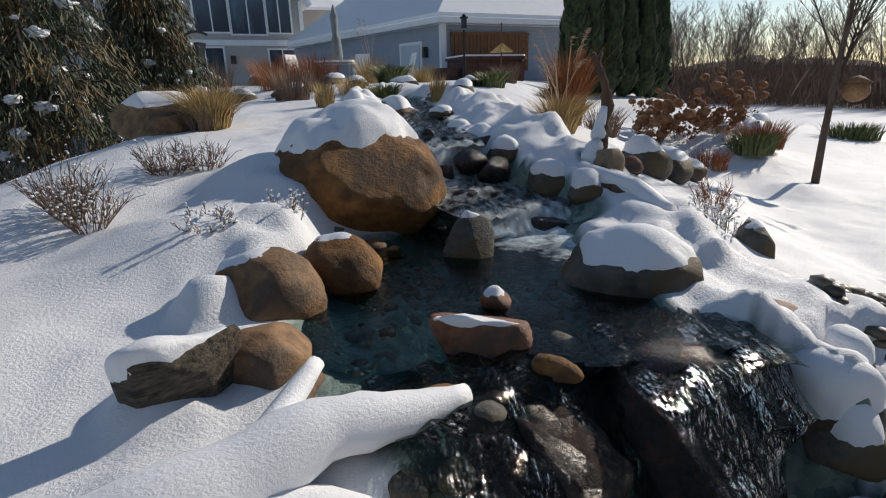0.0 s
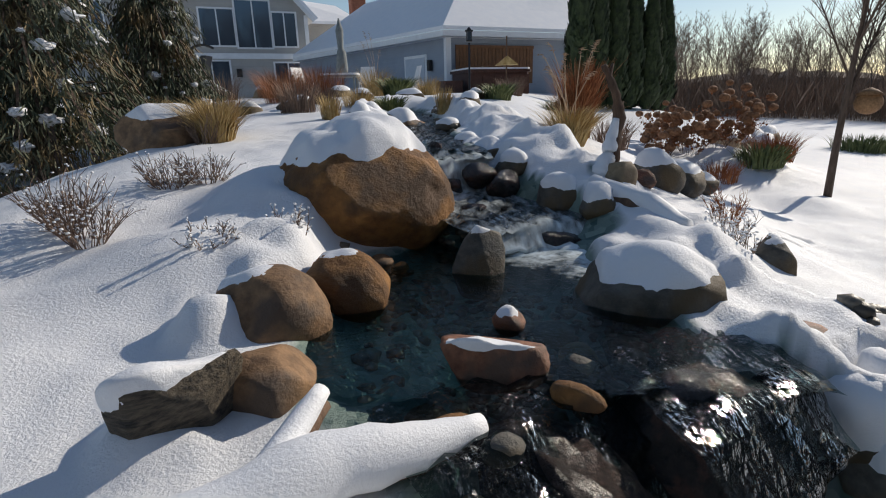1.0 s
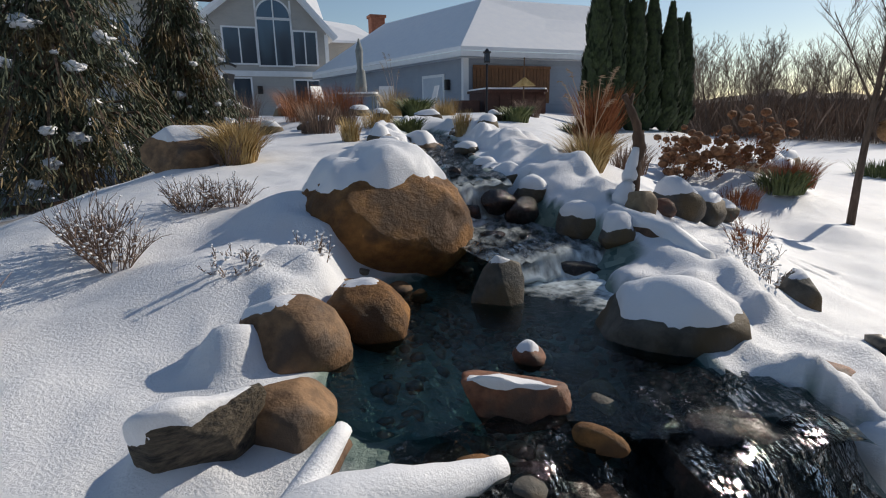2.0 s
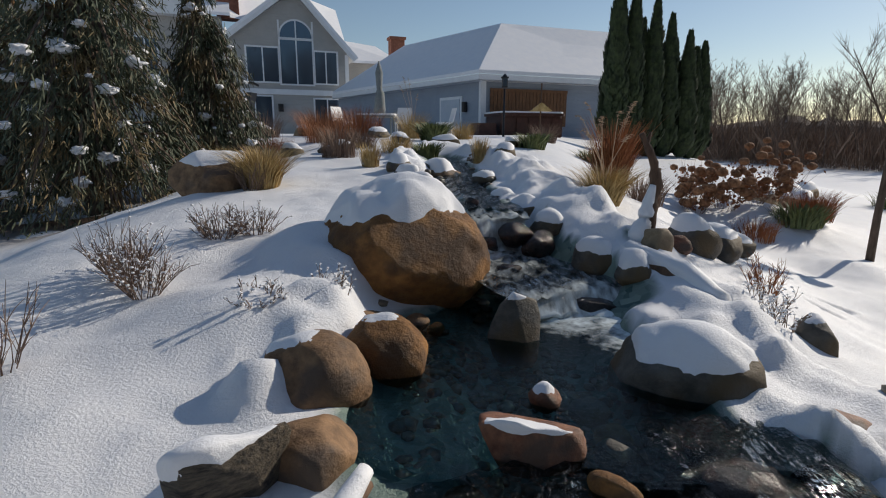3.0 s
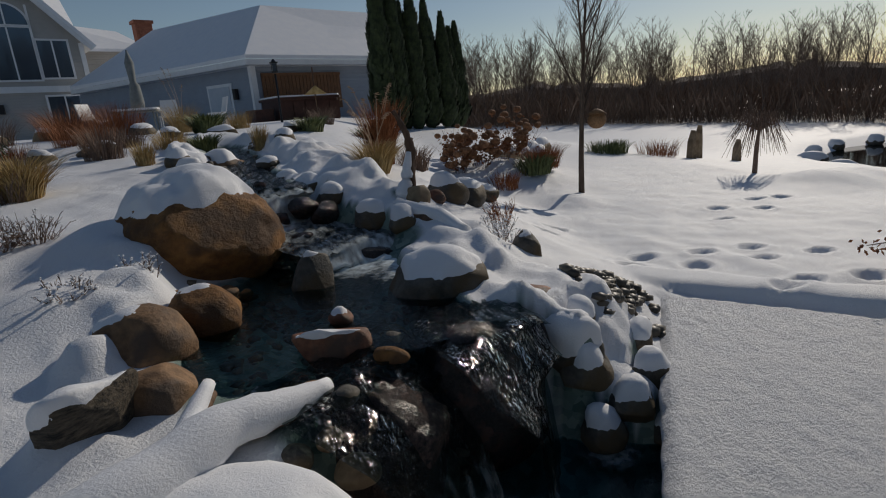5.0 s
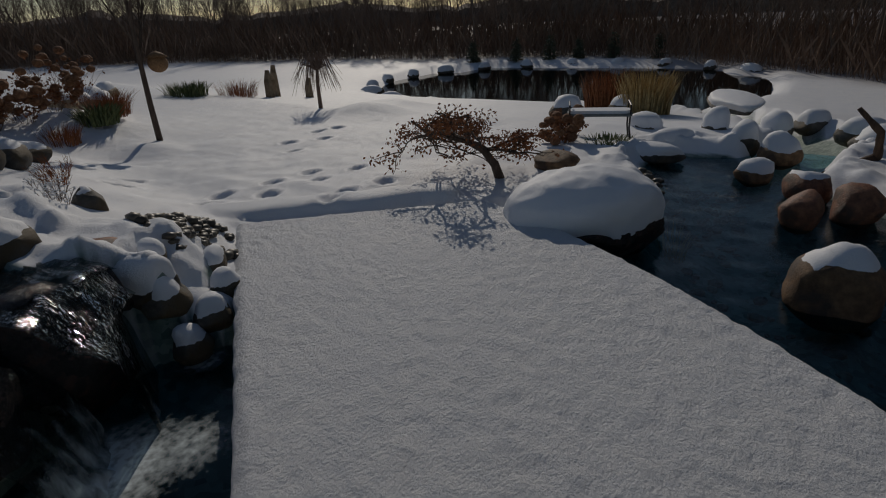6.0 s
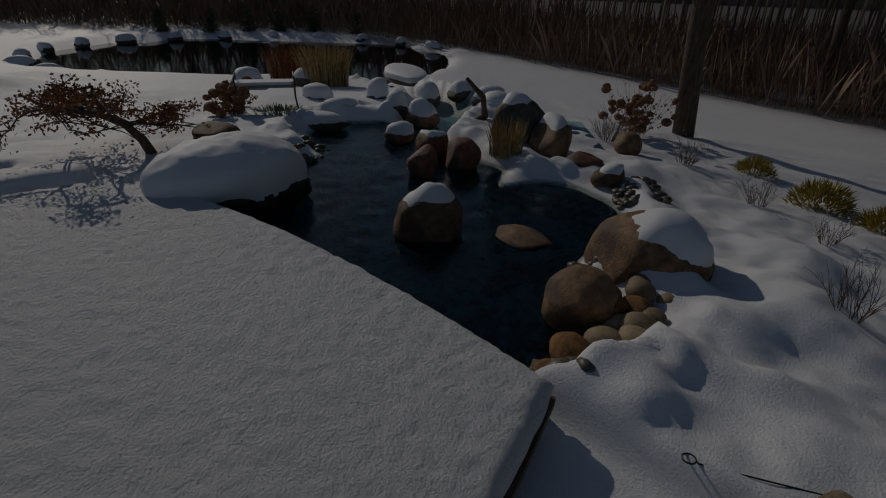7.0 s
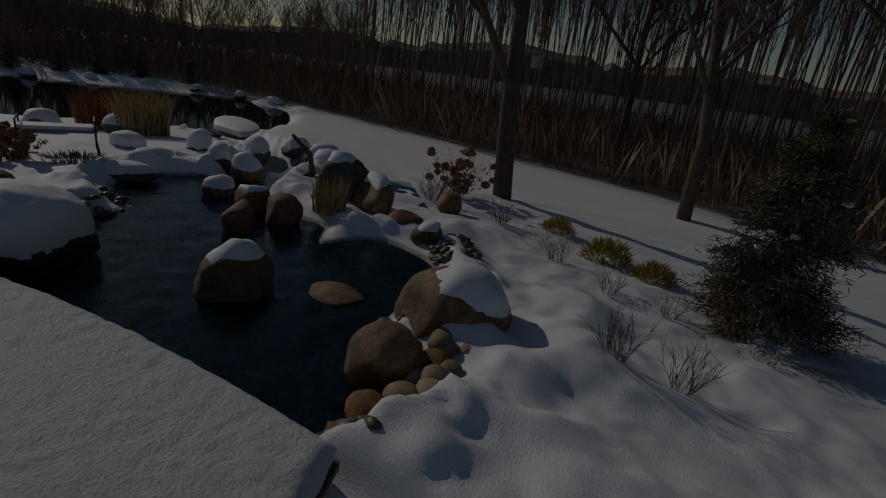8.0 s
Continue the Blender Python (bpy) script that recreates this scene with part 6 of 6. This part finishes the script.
def gold_shrub(x, y, r, seed):
    ob = thing("gold_conifer", x, y, gz(x, y), "low golden-green conifer shrub in the snow", "shrub", "golden shrubs")
    rnd = random.Random(seed)
    sh = Shape()
    for _ in range(900):
        a, e = rnd.uniform(0, 6.283), math.asin(rnd.random())
        q = Vector((math.cos(a) * math.cos(e), math.sin(a) * math.cos(e), math.sin(e) * 0.9)) * r * rnd.uniform(0.5, 1.0)
        d = (q.normalized() + Vector((rnd.gauss(0, 0.3), rnd.gauss(0, 0.3), 0.6))).normalized() * r * 0.3
        s = d.cross(Vector((rnd.gauss(0, 1), rnd.gauss(0, 1), rnd.gauss(0, 1)))).normalized() * r * 0.03
        sh.add([q - s, q + d, q + s], [(0, 1, 2)])
    part("foliage", sh, M_GOLD, ob)


gold_shrub(5.35, -6.45, 0.32, 1)
gold_shrub(6.7, -6.4, 0.24, 2)
gold_shrub(4.75, -6.75, 0.26, 3)


def rope_coil():
    x, y = 1.05, -3.66
    z = gz(x, y) - 0.05
    ob = thing("rope_bundle", x, y, z, "frayed rope-wrapped bundle half buried in snow", "garden decoration")
    part("bundle", Shape().tube([(0.03, 0.26, -0.02), (0.02, 0.20, 0.0), (0.0, 0.08, 0.02), (-0.02, -0.06, 0.03), (-0.02, -0.16, 0.02)], [0.012, 0.05, 0.065, 0.065, 0.05], 12), M_STRAP, ob, smooth=True)
    for k in range(7):
        ring = [(-0.01 + (0.09 + 0.006 * k) * math.cos(a), -0.13 - 0.012 * k, 0.02 + (0.11 + 0.004 * (k % 3)) * math.sin(a)) for a in np.linspace(-0.3, 3.5, 16)]
        part("strand", Shape().tube(ring, [0.008] * 16, 5), M_STRAP, ob)
    wire = [(0.23 - 0.03 * k, 0.27 - 0.088 * k, 0.05 + 0.004 * k) for k in range(6)]
    curl = [(0.25 + 0.028 * math.cos(a), 0.30 + 0.028 * math.sin(a), 0.055) for a in np.linspace(-1.2, 4.4, 16)]
    part("wire", Shape().tube(curl[::-1] + wire, [0.004] * 22, 5), M_BLACK, ob, "thin black curled wire")


rope_coil()


# ---- big trees and the woods around ----
def old_tree(x, y, height, radius, seed, label, house=False):
    ob = thing("forest_tree", x, y, gz(x, y), label, "tree", "trees on the wood's edge")
    stem, crown = bare_tree(seed, height, radius, 3, 0.55, 11, 9, 0.22, 0.05, 0.006, True)
    part("trunk", stem, M_BARK, ob, smooth=True)
    part("crown", crown, M_BARK, ob, "bare spreading branches", True)
    if house:
        part("nest_box", Shape().box(0.02, -radius - 0.07, 2.55, 0.17, 0.14, 0.26, 0.4).box(0.02, -radius - 0.07, 2.70, 0.22, 0.2, 0.03, 0.4), M_CLOTH, ob, "small grey nest box")


old_tree(9.1, -6.35, 9.5, 0.19, 21, "large bare tree with a nest box on its trunk", True)
old_tree(10.1, -11.4, 10.0, 0.17, 22, "tall leaning bare tree at the wood's edge")
old_tree(16.0, -13.0, 10.0, 0.16, 23, "tall bare tree at the wood's edge")
old_tree(7.4, -14.5, 11.0, 0.17, 24, "tall bare tree at the wood's edge")

rnd = random.Random(77)


def wood_tree(seed):
    """A bare tree one metre high: stem and limbs as tapered tubes, twigs as slivers."""
    r = random.Random(seed)
    solid, slivers = Shape(), Shape()

    def grow(p, d, length, rad, level):
        n = (6, 3, 2, 1)[level]
        path, rads = [p], [rad]
        for k in range(n):
            d = (d + Vector((r.gauss(0, 0.07 + 0.05 * level), r.gauss(0, 0.07 + 0.05 * level), 0.06 if level else 0))).normalized()
            path.append(path[-1] + d * length / n)
            rads.append(rad * (1 - 0.7 * (k + 1) / n))
        if level == 3:
            w = d.cross(Vector((r.gauss(0, 1), r.gauss(0, 1), 0.3))).normalized() * rad
            slivers.add([path[0] - w, path[0] + w, path[1]], [(0, 1, 2)])
            return
        solid.tube(path, rads, (5, 3, 3)[level])
        for k in range((11, 7, 7)[level]):
            t = 0.28 + 0.70 * (k + r.random()) / 11 if level == 0 else r.uniform(0.2, 1.0)
            i = min(int(t * n), n - 1)
            q = path[i].lerp(path[i + 1], t * n - i)
            a = r.uniform(0, 6.283)
            e = (d * 0.75 + Vector((math.cos(a), math.sin(a), 0)) * 0.62 + Vector((0, 0, 0.25))).normalized()
            grow(q, e, length * r.uniform(0.34, 0.55) * (1.1 - 0.45 * t), max(rads[i] * 0.5, 0.0016), level + 1)
    grow(Vector((0, 0, 0)), Vector((r.gauss(0, 0.04), r.gauss(0, 0.04), 1)).normalized(), 1.0, 0.0100, 0)
    solid.add(slivers.v, slivers.f)
    tri = [(f[0], f[j], f[j + 1]) for f in solid.f for j in range(1, len(f) - 1)]
    return np.array([tuple(p) for p in solid.v]), np.array(tri)


kinds = [wood_tree(500 + k) for k in range(7)]
forest_v, forest_f, count = [], [], 0
for k_tree in range(820):
    deg = rnd.uniform(14, 190) if k_tree < 700 else rnd.uniform(96, 170)                              # clockwise from +y
    edge_far = float(wood_edge(deg))
    far = edge_far + 1.0 + 28 * rnd.random() ** 1.2
    x, y = math.sin(radians(deg)) * far, math.cos(radians(deg)) * far
    v, f = kinds[rnd.randint(0, 6)]
    h = far * rnd.uniform(0.07, 0.125) if deg < 60 else far * rnd.uniform(0.10, 0.165) if deg < 100 else rnd.uniform(10.0, 16.0)
    a = rnd.uniform(0, 6.28)
    c, k = math.cos(a), math.sin(a)
    lx, ly = rnd.gauss(0, 0.05), rnd.gauss(0, 0.05)
    w = h * rnd.uniform(0.8, 1.1) * (1 if deg < 100 else 0.36)
    forest_v.append(np.stack([(v[:, 0] * c - v[:, 1] * k + lx * v[:, 2]) * w + x, (v[:, 0] * k + v[:, 1] * c + ly * v[:, 2]) * w + y, v[:, 2] * h + gz(x, y) - 0.1], -1))
    forest_f.append(f + count)
    count += len(v)
forest = bpy.data.meshes.new("woods")
forest.from_pydata(np.concatenate(forest_v).tolist(), [], np.concatenate(forest_f).tolist())
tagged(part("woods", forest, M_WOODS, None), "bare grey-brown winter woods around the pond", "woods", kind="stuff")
brush = Shape()
for _ in range(42000):
    ang = radians(rnd.uniform(12, 190))
    deg = math.degrees(ang)
    far = float(wood_edge(deg)) + 24 * rnd.random() ** 1.3
    x, y = math.sin(ang) * far, math.cos(ang) * far
    z = gz(x, y)
    h = (0.25 + 0.75 * rnd.random() ** 1.6) * (0.065 * far if deg < 105 else 2.0)
    dx, dy = rnd.gauss(0, 0.22) * h, rnd.gauss(0, 0.22) * h
    w = rnd.uniform(0.006, 0.013) * min(far / 40, 1.3)
    t = rnd.uniform(0, 3.14)
    ux, uy = math.cos(t) * w, math.sin(t) * w
    brush.add([(x - ux, y - uy, z - 0.1), (x + ux, y + uy, z - 0.1), (x + dx * 0.5, y + dy * 0.5, z + h * 0.6), (x + dx, y + dy, z + h)], [(0, 1, 2), (1, 3, 2)])
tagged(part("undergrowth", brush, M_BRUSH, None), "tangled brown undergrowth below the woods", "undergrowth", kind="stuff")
ridge_v, ridge_f = [], []
for k in range(220):
    ang = radians(5 + k)
    x, y = math.sin(ang) * 122, math.cos(ang) * 122
    h = 4.2 + 2.5 * float(sstep(80, 105, k)) + 0.8 * math.sin(k * 0.31) + 1.0 * noise.noise(Vector((k * 0.9, 0, 0))) + 0.8 * noise.noise(Vector((k * 3.1, 2, 0)))
    ridge_v += [(x, y, -3), (x, y, h * 0.75), (x * 1.03, y * 1.03, h)]
    if k:
        b = 3 * (k - 1)
        ridge_f += [(b, b + 3, b + 4, b + 1), (b + 1, b + 4, b + 5, b + 2)]
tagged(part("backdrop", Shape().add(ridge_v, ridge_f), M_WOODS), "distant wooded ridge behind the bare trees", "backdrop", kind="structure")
for i, (x, y, h) in enumerate(((33.2, 10.2, 1.5), (33.8, 8.6, 1.2), (34.2, 6.6, 1.6), (32.6, 12.2, 1.4), (33.9, 4.0, 1.4), (31.4, 14.6, 1.3))):
    needle_tree("small_spruce", x, y, h, h * 0.6, 600 + i, "small snowy spruce on the far pond bank", 14, 0, 0.1, rows=9, density=0.3, leaf=0.16)
for i in range(16):
    a = radians(200 - i * 17)
    x, y = 24.3 + 8.2 * math.cos(a), 6.5 + 9.0 * math.sin(a)
    stone("boulder", x, y, -1.35, (rnd.uniform(0.3, 0.7), 0.35, 0.25), M_GREY, "snow-topped rock on the pond shore", 700 + i, i * 40, 0.12, 0.1, 6, 0.03, 2, group="pond shore rocks")
